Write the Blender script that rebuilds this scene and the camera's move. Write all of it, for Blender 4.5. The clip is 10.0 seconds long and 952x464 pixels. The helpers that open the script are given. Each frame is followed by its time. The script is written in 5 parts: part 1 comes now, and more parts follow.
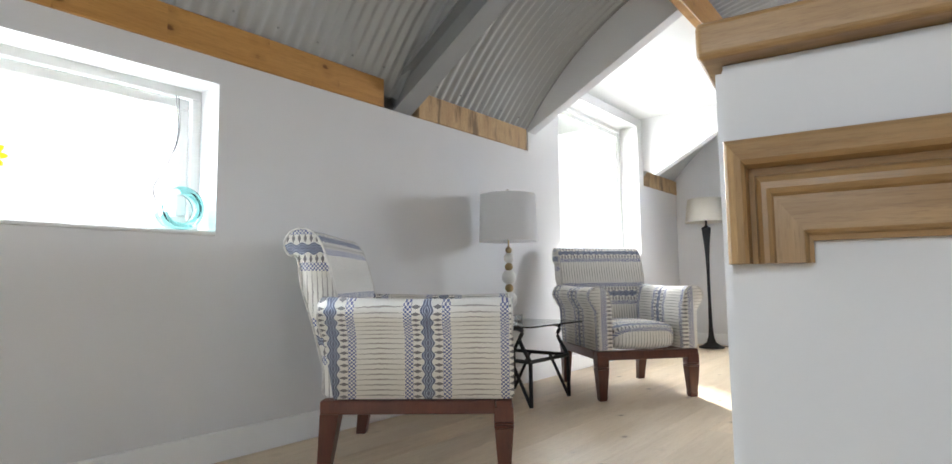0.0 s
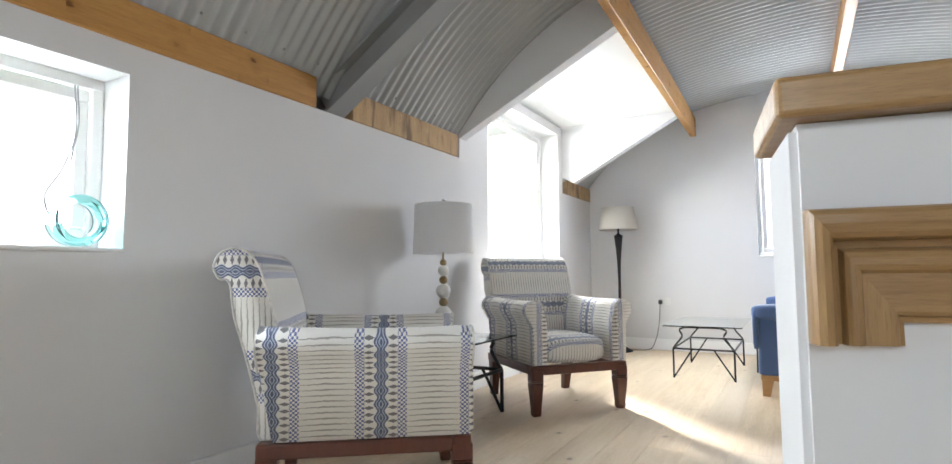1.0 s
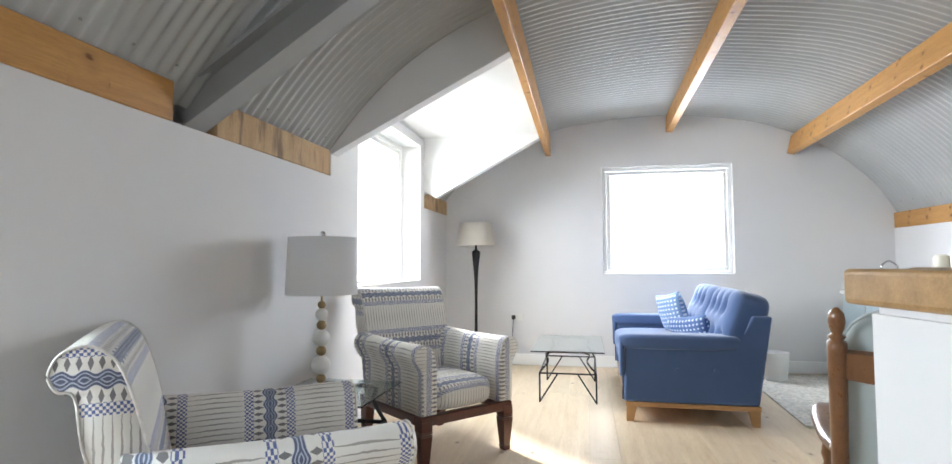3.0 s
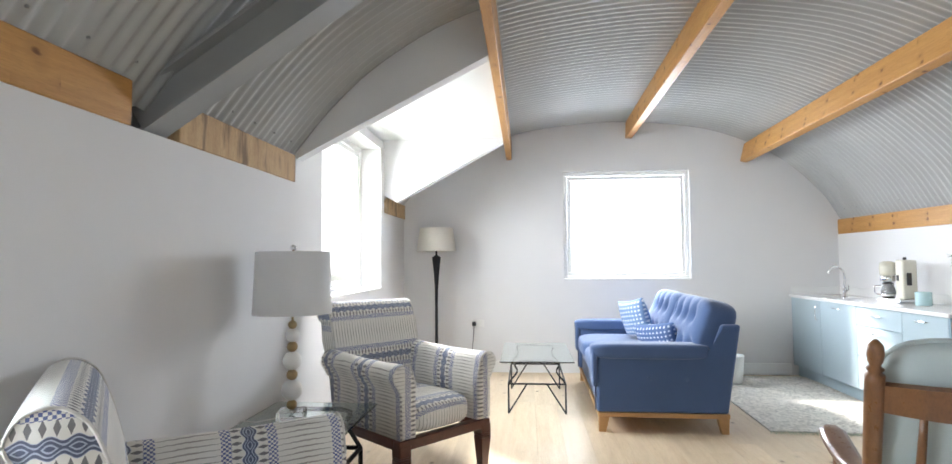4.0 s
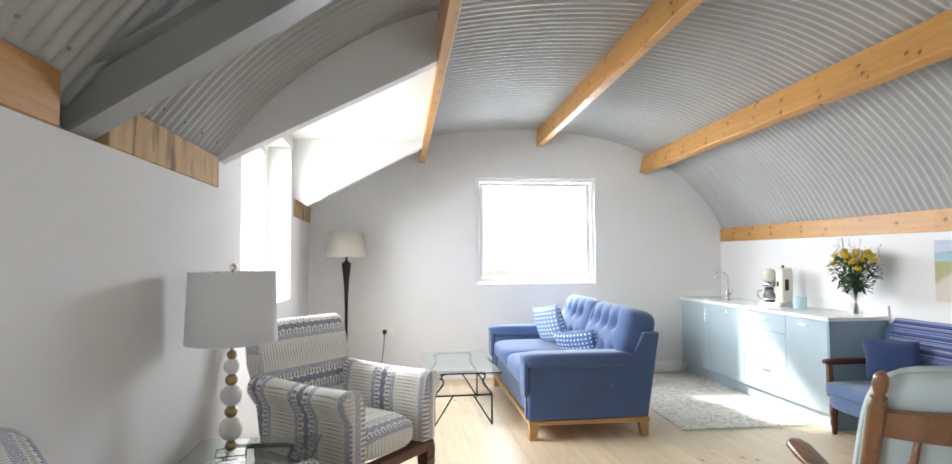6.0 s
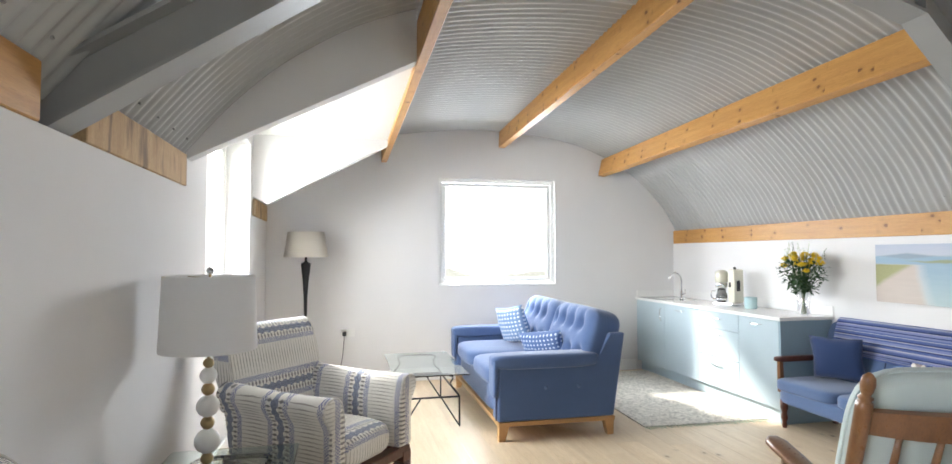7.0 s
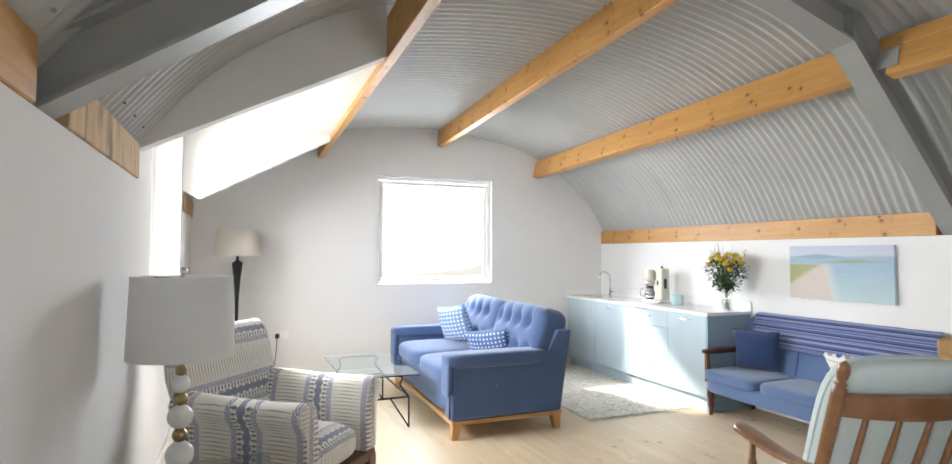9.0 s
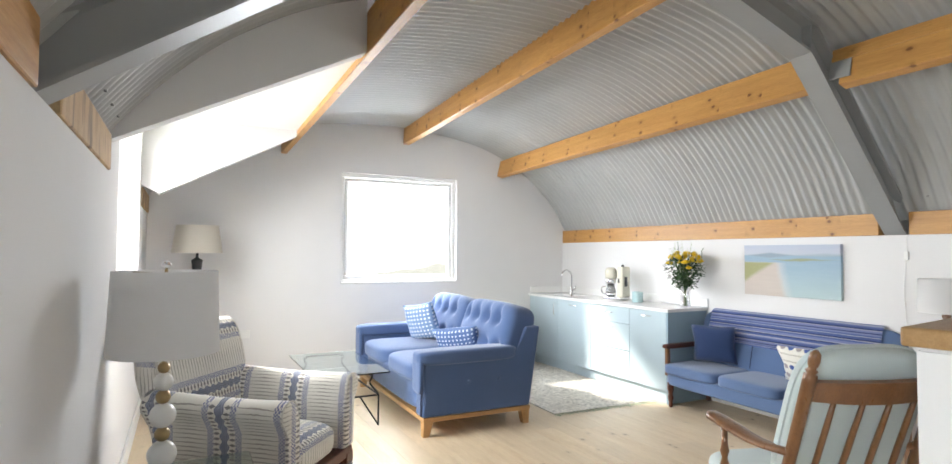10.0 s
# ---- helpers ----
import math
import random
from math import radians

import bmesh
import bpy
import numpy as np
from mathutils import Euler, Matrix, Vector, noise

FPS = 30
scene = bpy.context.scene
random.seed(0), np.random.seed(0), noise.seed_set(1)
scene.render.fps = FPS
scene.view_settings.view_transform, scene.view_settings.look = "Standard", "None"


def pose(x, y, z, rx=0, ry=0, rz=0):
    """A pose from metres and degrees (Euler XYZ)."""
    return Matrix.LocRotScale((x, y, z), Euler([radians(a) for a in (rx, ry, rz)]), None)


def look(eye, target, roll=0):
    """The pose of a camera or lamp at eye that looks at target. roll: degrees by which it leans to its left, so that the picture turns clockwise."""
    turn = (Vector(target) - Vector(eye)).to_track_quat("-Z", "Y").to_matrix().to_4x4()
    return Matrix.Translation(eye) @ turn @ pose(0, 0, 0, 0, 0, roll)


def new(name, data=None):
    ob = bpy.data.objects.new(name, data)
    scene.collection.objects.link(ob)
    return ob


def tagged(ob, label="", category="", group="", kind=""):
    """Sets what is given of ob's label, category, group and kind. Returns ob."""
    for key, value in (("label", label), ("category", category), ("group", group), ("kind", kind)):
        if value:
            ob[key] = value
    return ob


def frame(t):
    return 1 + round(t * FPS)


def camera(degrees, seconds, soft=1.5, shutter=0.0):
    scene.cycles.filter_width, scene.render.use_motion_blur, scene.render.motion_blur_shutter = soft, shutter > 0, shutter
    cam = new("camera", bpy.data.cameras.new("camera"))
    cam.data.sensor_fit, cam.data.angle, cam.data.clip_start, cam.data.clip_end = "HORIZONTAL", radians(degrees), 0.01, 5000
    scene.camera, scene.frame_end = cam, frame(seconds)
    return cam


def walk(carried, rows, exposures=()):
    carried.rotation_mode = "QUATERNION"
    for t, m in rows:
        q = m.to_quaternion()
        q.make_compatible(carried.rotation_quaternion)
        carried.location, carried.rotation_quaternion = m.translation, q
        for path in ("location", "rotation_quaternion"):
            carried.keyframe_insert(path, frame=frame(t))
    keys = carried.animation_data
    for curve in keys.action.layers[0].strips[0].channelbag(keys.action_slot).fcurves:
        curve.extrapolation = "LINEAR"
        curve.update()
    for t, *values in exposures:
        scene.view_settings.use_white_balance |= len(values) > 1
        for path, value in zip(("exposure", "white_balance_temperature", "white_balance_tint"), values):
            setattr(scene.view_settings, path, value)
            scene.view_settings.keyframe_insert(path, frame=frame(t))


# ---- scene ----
cam = camera(80.0, 10.0)
PATH = [
    (0, (0.62, -0.849, 0.798), (-0.645, 0.69, 0.972), -0.7),
    (0.5, (0.47, -0.868, 0.849), (-0.659, 0.775, 1.012), -0.6),
    (1, (0.341, -0.869, 0.923), (-0.629, 0.873, 1.074), -0.4),
    (1.5, (0.212, -0.885, 1.012), (-0.586, 0.944, 1.147), 0.1),
    (2, (0.092, -0.804, 1.087), (-0.543, 1.088, 1.217), -0.3),
    (2.5, (-0.04, -0.766, 1.162), (-0.541, 1.166, 1.282), -0.2),
    (4, (-0.424, -0.612, 1.318), (-0.599, 1.378, 1.423), -0.4),
    (4.5, (-0.546, -0.569, 1.35), (-0.625, 1.427, 1.451), -0.4),
    (5, (-0.67, -0.53, 1.388), (-0.625, 1.468, 1.483), -0.4),
    (5.5, (-0.768, -0.503, 1.417), (-0.609, 1.489, 1.507), -0.4),
    (7, (-1.058, -0.431, 1.464), (-0.603, 1.515, 1.544), -0.1),
    (7.5, (-1.137, -0.405, 1.475), (-0.602, 1.52, 1.552), -0.0),
    (8, (-1.229, -0.386, 1.486), (-0.611, 1.514, 1.562), 0.0),
    (8.5, (-1.311, -0.359, 1.485), (-0.626, 1.518, 1.56), 0.1),
    (9, (-1.401, -0.33, 1.468), (-0.639, 1.517, 1.544), 0.1),
    (9.5, (-1.479, -0.314, 1.459), (-0.642, 1.501, 1.534), 0.2),
    (10, (-1.558, -0.296, 1.449), (-0.643, 1.48, 1.525), 0.3),
]
DROP = Vector((0, 0, 0.03))
walk(cam, [(t, look(Vector(e) - DROP, Vector(g) - DROP, roll)) for t, e, g, roll in PATH],
     [(0, 1.54, 6420, 10), (2.5, 1.52, 6350, 10), (4.5, 1.54, 6450, 10), (7, 1.56, 6680, 10), (10, 1.58, 6750, 10)])

# ---- world, sun, window light ----
SUN_TO = Vector((0.80, -0.87, -0.765)).normalized()
world = bpy.data.worlds.new("sky")
scene.world = world
world.use_nodes = True
wn = world.node_tree.nodes
sky = wn.new("ShaderNodeTexSky")
sky.sky_type, sky.sun_disc = "NISHITA", False
sky.sun_elevation = math.asin(-SUN_TO.z)
sky.sun_rotation = math.atan2(-SUN_TO.x, -SUN_TO.y)
wn["Background"].inputs["Strength"].default_value = 0.08
world.node_tree.links.new(sky.outputs[0], wn["Background"].inputs["Color"])

sun = new("sun", bpy.data.lights.new("sun", "SUN"))
sun.data.energy, sun.data.angle, sun.data.color = 3.8, radians(4), (1.0, 0.96, 0.90)
sun.matrix_world = look((-8, 4, 5), Vector((-8, 4, 5)) + SUN_TO)


def window_light(name, eye, target, w, h, power, color):
    lamp = new(name, bpy.data.lights.new(name, "AREA"))
    lamp.data.shape, lamp.data.size, lamp.data.size_y = "RECTANGLE", w, h
    lamp.data.energy, lamp.data.color = power, color
    lamp.matrix_world = look(eye, target)
    return lamp


window_light("dormer_sky_light", (-2.80, 4.16, 1.98), (-0.95, 3.70, 0.70), 2.2, 1.35, 96, (0.93, 0.97, 1.0))
window_light("gable_sky_light", (0.73, 6.62, 2.28), (0.73, 4.2, 1.95), 2.2, 1.75, 130, (0.84, 0.91, 1.0))
window_light("side_sky_light", (-2.42, -0.35, 1.50), (-0.9, -0.30, 0.45), 1.8, 1.2, 68, (0.84, 0.93, 1.0))
window_light("stair_gable_sky_light", (0.6, -3.55, 2.15), (0.6, -1.6, 0.4), 2.2, 1.9, 26, (0.78, 0.89, 1.0))


# ---- materials ----
def principled(name):
    m = bpy.data.materials.new(name)
    m.use_nodes = True
    nt = m.node_tree
    return m, nt, nt.nodes["Principled BSDF"]


def nd(nt, kind, **vals):
    n = nt.nodes.new(kind)
    for k, v in vals.items():
        n.inputs[k].default_value = v
    return n


def mathn(nt, op, a, b=None, c=None):
    n = nt.nodes.new("ShaderNodeMath")
    n.operation = op
    for i, v in enumerate((a, b, c)):
        if v is None:
            continue
        if isinstance(v, (int, float)):
            n.inputs[i].default_value = v
        else:
            nt.links.new(v, n.inputs[i])
    return n.outputs[0]


def mixc(nt, f, a, b):
    n = nt.nodes.new("ShaderNodeMix")
    n.data_type = "RGBA"
    for sock, v in ((n.inputs[0], f), (n.inputs[6], a), (n.inputs[7], b)):
        if isinstance(v, (int, float)):
            sock.default_value = v
        elif isinstance(v, tuple):
            sock.default_value = (*v, 1) if len(v) == 3 else v
        else:
            nt.links.new(v, sock)
    return n.outputs[2]


def scaled(nt, scale, uv=False):
    tc = nt.nodes.new("ShaderNodeTexCoord")
    mp = nt.nodes.new("ShaderNodeMapping")
    mp.inputs["Scale"].default_value = scale
    nt.links.new(tc.outputs["UV" if uv else "Object"], mp.inputs[0])
    return mp.outputs[0]


def noise_tex(nt, vec, scale, detail=3.0, rough=0.55):
    n = nt.nodes.new("ShaderNodeTexNoise")
    n.inputs["Scale"].default_value, n.inputs["Detail"].default_value, n.inputs["Roughness"].default_value = scale, detail, rough
    nt.links.new(vec, n.inputs["Vector"])
    return n.outputs["Fac"]


def ramp(nt, fac, lo, hi):
    n = nt.nodes.new("ShaderNodeMapRange")
    n.inputs["From Min"].default_value, n.inputs["From Max"].default_value = lo, hi
    nt.links.new(fac, n.inputs["Value"])
    return n.outputs["Result"]


def bump(nt, bs, height, strength, dist=0.002):
    b = nt.nodes.new("ShaderNodeBump")
    b.inputs["Strength"].default_value, b.inputs["Distance"].default_value = strength, dist
    nt.links.new(height, b.inputs["Height"])
    nt.links.new(b.outputs[0], bs.inputs["Normal"])


def plain(name, col, rough=0.6, metal=0.0, vary=0.06, fine=60.0, coarse=2.0, bumps=0.1, dist=0.002, sheen=0.0):
    m, nt, bs = principled(name)
    v = scaled(nt, (1, 1, 1))
    a, b = noise_tex(nt, v, coarse), noise_tex(nt, v, fine)
    lo, hi = tuple(c * (1 - vary) for c in col), tuple(min(1, c * (1 + vary)) for c in col)
    c = mixc(nt, ramp(nt, a, 0.3, 0.7), lo, hi)
    c = mixc(nt, mathn(nt, "MULTIPLY", b, vary * 2), c, tuple(x * 0.8 for x in col))
    nt.links.new(c, bs.inputs["Base Color"])
    nt.links.new(mathn(nt, "MULTIPLY_ADD", a, 0.12, rough - 0.06), bs.inputs["Roughness"])
    bs.inputs["Metallic"].default_value = metal
    if sheen:
        bs.inputs["Sheen Weight"].default_value = sheen
    bump(nt, bs, b, bumps, dist)
    return m


def wood(name, light, dark, grain=(1.2, 14, 14), rough=0.5, knots=0.0, per_piece=0.0, uv=False, coat=0.0, bands=0.0):
    """Grain runs along the axis that is scaled least."""
    m, nt, bs = principled(name)
    v = scaled(nt, grain, uv)
    tc = nt.nodes.new("ShaderNodeObjectInfo")
    if per_piece:
        add = nt.nodes.new("ShaderNodeVectorMath")
        add.operation = "ADD"
        sc = mathn(nt, "MULTIPLY", tc.outputs["Random"], 57.0)
        nt.links.new(v, add.inputs[0])
        nt.links.new(sc, add.inputs[1])
        v = add.outputs[0]
    big, fine = noise_tex(nt, v, 1.3, 5, 0.6), noise_tex(nt, v, 7.0, 4, 0.7)
    f = mathn(nt, "ADD", mathn(nt, "MULTIPLY", ramp(nt, big, 0.3, 0.7), 0.6), mathn(nt, "MULTIPLY", ramp(nt, fine, 0.3, 0.75), 0.4))
    c = mixc(nt, f, light, dark)
    pores = noise_tex(nt, v, 22.0, 2, 0.6)
    c = mixc(nt, mathn(nt, "MULTIPLY", ramp(nt, pores, 0.52, 0.72), 0.35), c, tuple(x * 0.6 for x in dark))
    if bands:
        stain = noise_tex(nt, scaled(nt, (1.0, 8.0, 1.5)), 1.0, 4, 0.6)
        c = mixc(nt, mathn(nt, "MULTIPLY", ramp(nt, stain, 0.54, 0.64), bands), c, (0.13, 0.085, 0.05))
    if knots:
        kv = scaled(nt, (11, 15, 15) if grain[0] < grain[1] else (15, 11, 15), uv)
        if per_piece:
            addk = nt.nodes.new("ShaderNodeVectorMath")
            addk.operation = "ADD"
            nt.links.new(kv, addk.inputs[0])
            nt.links.new(sc, addk.inputs[1])
            kv = addk.outputs[0]
        vo = nt.nodes.new("ShaderNodeTexVoronoi")
        vo.inputs["Scale"].default_value = 1.0
        nt.links.new(kv, vo.inputs["Vector"])
        pick = nt.nodes.new("ShaderNodeSeparateXYZ")
        nt.links.new(vo.outputs["Color"], pick.inputs[0])
        some = mathn(nt, "LESS_THAN", pick.outputs[0], 0.42 * knots)
        if not per_piece:
            at = nt.nodes.new("ShaderNodeSeparateXYZ")
            nt.links.new(scaled(nt, (1, 1, 1)), at.inputs[0])
            ring = mathn(nt, "PINGPONG", mathn(nt, "ADD", at.outputs[1], mathn(nt, "MULTIPLY", noise_tex(nt, scaled(nt, (0, 2.3, 0)), 1.0, 1), 0.3)), 0.19)
            some = mathn(nt, "MULTIPLY", mathn(nt, "LESS_THAN", pick.outputs[0], 0.85 * knots), mathn(nt, "LESS_THAN", ring, 0.055))
        dist = mathn(nt, "ADD", vo.outputs["Distance"], mathn(nt, "MULTIPLY", mathn(nt, "SUBTRACT", fine, 0.5), 0.42))
        halo = mathn(nt, "MULTIPLY", mathn(nt, "SUBTRACT", 1.0, ramp(nt, dist, 0.18, 0.55)), some)
        core = mathn(nt, "MULTIPLY", mathn(nt, "SUBTRACT", 1.0, ramp(nt, dist, 0.12, 0.24)), some)
        c = mixc(nt, mathn(nt, "MULTIPLY", halo, 0.45), c, tuple(x * 0.75 for x in dark))
        c = mixc(nt, mathn(nt, "MULTIPLY", core, 0.88), c, (0.13, 0.042, 0.010))
    if per_piece:
        tone = mathn(nt, "MULTIPLY", tc.outputs["Random"], per_piece)
        c = mixc(nt, tone, c, tuple(x * 0.72 for x in light))
    nt.links.new(c, bs.inputs["Base Color"])
    nt.links.new(mathn(nt, "MULTIPLY_ADD", fine, 0.2, rough - 0.1), bs.inputs["Roughness"])
    bs.inputs["Coat Weight"].default_value = coat
    bump(nt, bs, fine, 0.15, 0.001)
    return m


def chair_fabric():
    """Cream cloth with thin brown pick lines and blue ikat bands; UV in metres, bands along u."""
    m, nt, bs = principled("ikat_cloth")
    tc = nt.nodes.new("ShaderNodeTexCoord")
    sp = nt.nodes.new("ShaderNodeSeparateXYZ")
    nt.links.new(tc.outputs["UV"], sp.inputs[0])
    u, v = sp.outputs[0], sp.outputs[1]
    wob = noise_tex(nt, scaled(nt, (60, 30, 1), True), 1.0, 2)
    P = 0.36
    d = mathn(nt, "ABSOLUTE", mathn(nt, "SUBTRACT", mathn(nt, "FRACT", mathn(nt, "DIVIDE", u, P)), 0.5))
    d = mathn(nt, "MULTIPLY", d, P)
    ww = mathn(nt, "MULTIPLY", mathn(nt, "SUBTRACT", wob, 0.5), 0.006)
    inband = mathn(nt, "LESS_THAN", d, 0.088)
    inteeth = mathn(nt, "LESS_THAN", d, 0.056)
    # middle of the band: a chain of diamonds inside wavy contour lines
    swing = mathn(nt, "MULTIPLY", mathn(nt, "COSINE", mathn(nt, "MULTIPLY", v, 2 * math.pi / 0.046)), 0.0058)
    dw = mathn(nt, "ADD", mathn(nt, "ADD", d, swing), ww)
    core = mathn(nt, "LESS_THAN", dw, 0.020)
    ring = mathn(nt, "FRACT", mathn(nt, "DIVIDE", mathn(nt, "ADD", dw, 0.010), 0.0095))
    dark1 = mathn(nt, "GREATER_THAN", ring, 0.38)
    # a row of dark drops at each side of it
    tooth = mathn(nt, "ABSOLUTE", mathn(nt, "SUBTRACT", mathn(nt, "FRACT", mathn(nt, "DIVIDE", v, 0.023)), 0.5))
    lim = mathn(nt, "MULTIPLY_ADD", mathn(nt, "ABSOLUTE", mathn(nt, "SUBTRACT", d, 0.041)), -15.0, 0.29)
    dark3 = mathn(nt, "LESS_THAN", mathn(nt, "ADD", tooth, mathn(nt, "MULTIPLY", ww, 14.0)), lim)
    # outer checks
    ca = mathn(nt, "GREATER_THAN", mathn(nt, "FRACT", mathn(nt, "DIVIDE", mathn(nt, "ADD", d, ww), 0.0165)), 0.5)
    cb = mathn(nt, "GREATER_THAN", mathn(nt, "FRACT", mathn(nt, "DIVIDE", mathn(nt, "ADD", v, ww), 0.0140)), 0.5)
    dark2 = mathn(nt, "ABSOLUTE", mathn(nt, "SUBTRACT", ca, cb))
    # plain ground: thin tapering picks
    taper = mathn(nt, "PINGPONG", mathn(nt, "DIVIDE", mathn(nt, "ADD", u, P / 4), P / 2), 0.5)
    row = mathn(nt, "FRACT", mathn(nt, "DIVIDE", mathn(nt, "ADD", v, ww), 0.019))
    pick = mathn(nt, "LESS_THAN", row, mathn(nt, "MULTIPLY_ADD", taper, 0.42, 0.09))
    cream, brown, navy, blue = (0.80, 0.78, 0.73), (0.20, 0.17, 0.145), (0.026, 0.036, 0.10), (0.042, 0.080, 0.29)
    ground = mixc(nt, mathn(nt, "MULTIPLY", pick, 0.7), cream, brown)
    edge = mixc(nt, mathn(nt, "MULTIPLY", dark2, 0.92), cream, blue)
    teeth = mixc(nt, mathn(nt, "MULTIPLY", dark3, 0.85), cream, (0.07, 0.068, 0.085))
    mid = mixc(nt, mathn(nt, "MULTIPLY", dark1, 0.85), (0.44, 0.49, 0.61), navy)
    band = mixc(nt, inteeth, edge, teeth)
    band = mixc(nt, core, band, mid)
    c = mixc(nt, inband, ground, band)
    weave = noise_tex(nt, scaled(nt, (1, 1, 1), True), 520, 2)
    soil = noise_tex(nt, scaled(nt, (1, 1, 1), True), 5, 3)
    c = mixc(nt, mathn(nt, "MULTIPLY", ramp(nt, soil, 0.3, 0.8), 0.14), c, (0.5, 0.46, 0.38))
    nt.links.new(c, bs.inputs["Base Color"])
    bs.inputs["Roughness"].default_value = 0.9
    bs.inputs["Sheen Weight"].default_value = 0.15
    bump(nt, bs, weave, 0.35, 0.001)
    return m


def bands_mat(name, cols, period, uv=True, rough=0.9):
    """Woven stripes across v."""
    m, nt, bs = principled(name)
    tc = nt.nodes.new("ShaderNodeTexCoord")
    sp = nt.nodes.new("ShaderNodeSeparateXYZ")
    nt.links.new(tc.outputs["UV"], sp.inputs[0])
    cr = nt.nodes.new("ShaderNodeValToRGB")
    cr.color_ramp.interpolation = "CONSTANT"
    while len(cr.color_ramp.elements) < len(cols):
        cr.color_ramp.elements.new(0.5)
    for e, (p, col) in zip(cr.color_ramp.elements, cols):
        e.position, e.color = p, (*col, 1)
    nt.links.new(mathn(nt, "FRACT", mathn(nt, "DIVIDE", sp.outputs[1], period)), cr.inputs[0])
    w = noise_tex(nt, scaled(nt, (1, 1, 1), True), 400, 2)
    c = mixc(nt, mathn(nt, "MULTIPLY", w, 0.15), cr.outputs[0], (0.08, 0.10, 0.25))
    nt.links.new(c, bs.inputs["Base Color"])
    bs.inputs["Roughness"].default_value = rough
    bump(nt, bs, w, 0.4, 0.001)
    return m


def dots_mat(name, ground, dot, size, radius):
    m, nt, bs = principled(name)
    v = scaled(nt, (1 / size, 1 / size, 1), True)
    vo = nt.nodes.new("ShaderNodeTexVoronoi")
    vo.inputs["Scale"].default_value = 1.0
    vo.inputs["Randomness"].default_value = 0.08
    nt.links.new(v, vo.inputs["Vector"])
    w = noise_tex(nt, scaled(nt, (1, 1, 1), True), 400, 2)
    f = mathn(nt, "LESS_THAN", mathn(nt, "MULTIPLY_ADD", w, 0.1, vo.outputs["Distance"]), radius)
    nt.links.new(mixc(nt, f, ground, dot), bs.inputs["Base Color"])
    bs.inputs["Roughness"].default_value = 0.9
    bump(nt, bs, w, 0.3, 0.001)
    return m


def glass_mat(name, tint, ior=1.5, rough=0.0):
    m, nt, bs = principled(name)
    bs.inputs["Base Color"].default_value = (*tint, 1)
    bs.inputs["Transmission Weight"].default_value = 1.0
    bs.inputs["IOR"].default_value = ior
    bs.inputs["Roughness"].default_value = rough
    return m


def thin_pane(name, gloss=0.04):
    m, nt, bs = principled(name)
    nt.nodes.remove(bs)
    out = nt.nodes["Material Output"]
    tr, gl = nt.nodes.new("ShaderNodeBsdfTransparent"), nt.nodes.new("ShaderNodeBsdfGlossy")
    gl.inputs["Roughness"].default_value = 0.02
    mx = nt.nodes.new("ShaderNodeMixShader")
    mx.inputs[0].default_value = gloss
    nt.links.new(tr.outputs[0], mx.inputs[1])
    nt.links.new(gl.outputs[0], mx.inputs[2])
    nt.links.new(mx.outputs[0], out.inputs[0])
    return m


M_WALL = plain("matt_wall_paint", (0.735, 0.73, 0.728), 0.85, vary=0.025, fine=90, coarse=1.2, bumps=0.12)
M_WHITE = plain("white_satin_paint", (0.82, 0.82, 0.80), 0.45, vary=0.02, fine=40, bumps=0.04)
M_TRIM = plain("white_skirting_paint", (0.87, 0.87, 0.86), 0.35, vary=0.03, bumps=0.05)
M_SHEET = plain("grey_painted_steel_sheet", (0.415, 0.422, 0.415), 0.40, 0.0, vary=0.06, fine=30, coarse=1.5, bumps=0.03)
M_STEEL = plain("grey_painted_steel", (0.30, 0.305, 0.30), 0.45, 0.0, vary=0.06, fine=25, bumps=0.05)
M_PINE = wood("varnished_pine", (0.60, 0.325, 0.10), (0.41, 0.195, 0.052), (16, 1.1, 16), 0.45, knots=0.9)
M_ROUGH_PINE = wood("stained_rough_pine", (0.62, 0.43, 0.23), (0.40, 0.25, 0.12), (9, 9, 2.0), 0.75, knots=0.5, bands=0.75)
M_OAK = wood("oiled_oak", (0.45, 0.275, 0.115), (0.25, 0.135, 0.048), (1.6, 22, 22), 0.42, coat=0.1)
M_OAK_UP = wood("oiled_oak_upright", (0.45, 0.275, 0.115), (0.25, 0.135, 0.048), (22, 22, 1.6), 0.42, coat=0.1)
M_FLOOR = wood("pale_oak_board", (0.85, 0.70, 0.51), (0.62, 0.46, 0.29), (13, 1.0, 13), 0.45, knots=0.12, per_piece=0.5)
M_GAP = plain("board_joint", (0.46, 0.34, 0.22), 0.9)
M_MAHOG = wood("dark_mahogany", (0.125, 0.032, 0.016), (0.052, 0.013, 0.008), (12, 12, 2), 0.35, coat=0.2)
M_MIDWOOD = wood("brown_polished_beech", (0.25, 0.115, 0.045), (0.13, 0.05, 0.02), (9, 9, 2.5), 0.3, coat=0.35)
M_BEECH = wood("light_beech", (0.52, 0.30, 0.13), (0.42, 0.23, 0.09), (2, 14, 14), 0.45)
M_IRON = plain("black_wrought_iron", (0.018, 0.018, 0.02), 0.5, 0.4, vary=0.3, fine=150, bumps=0.3)
M_IKAT = chair_fabric()
M_CORDED = plain("cream_corded_edge", (0.66, 0.64, 0.60), 0.9, vary=0.25, fine=160, coarse=40, bumps=0.4)
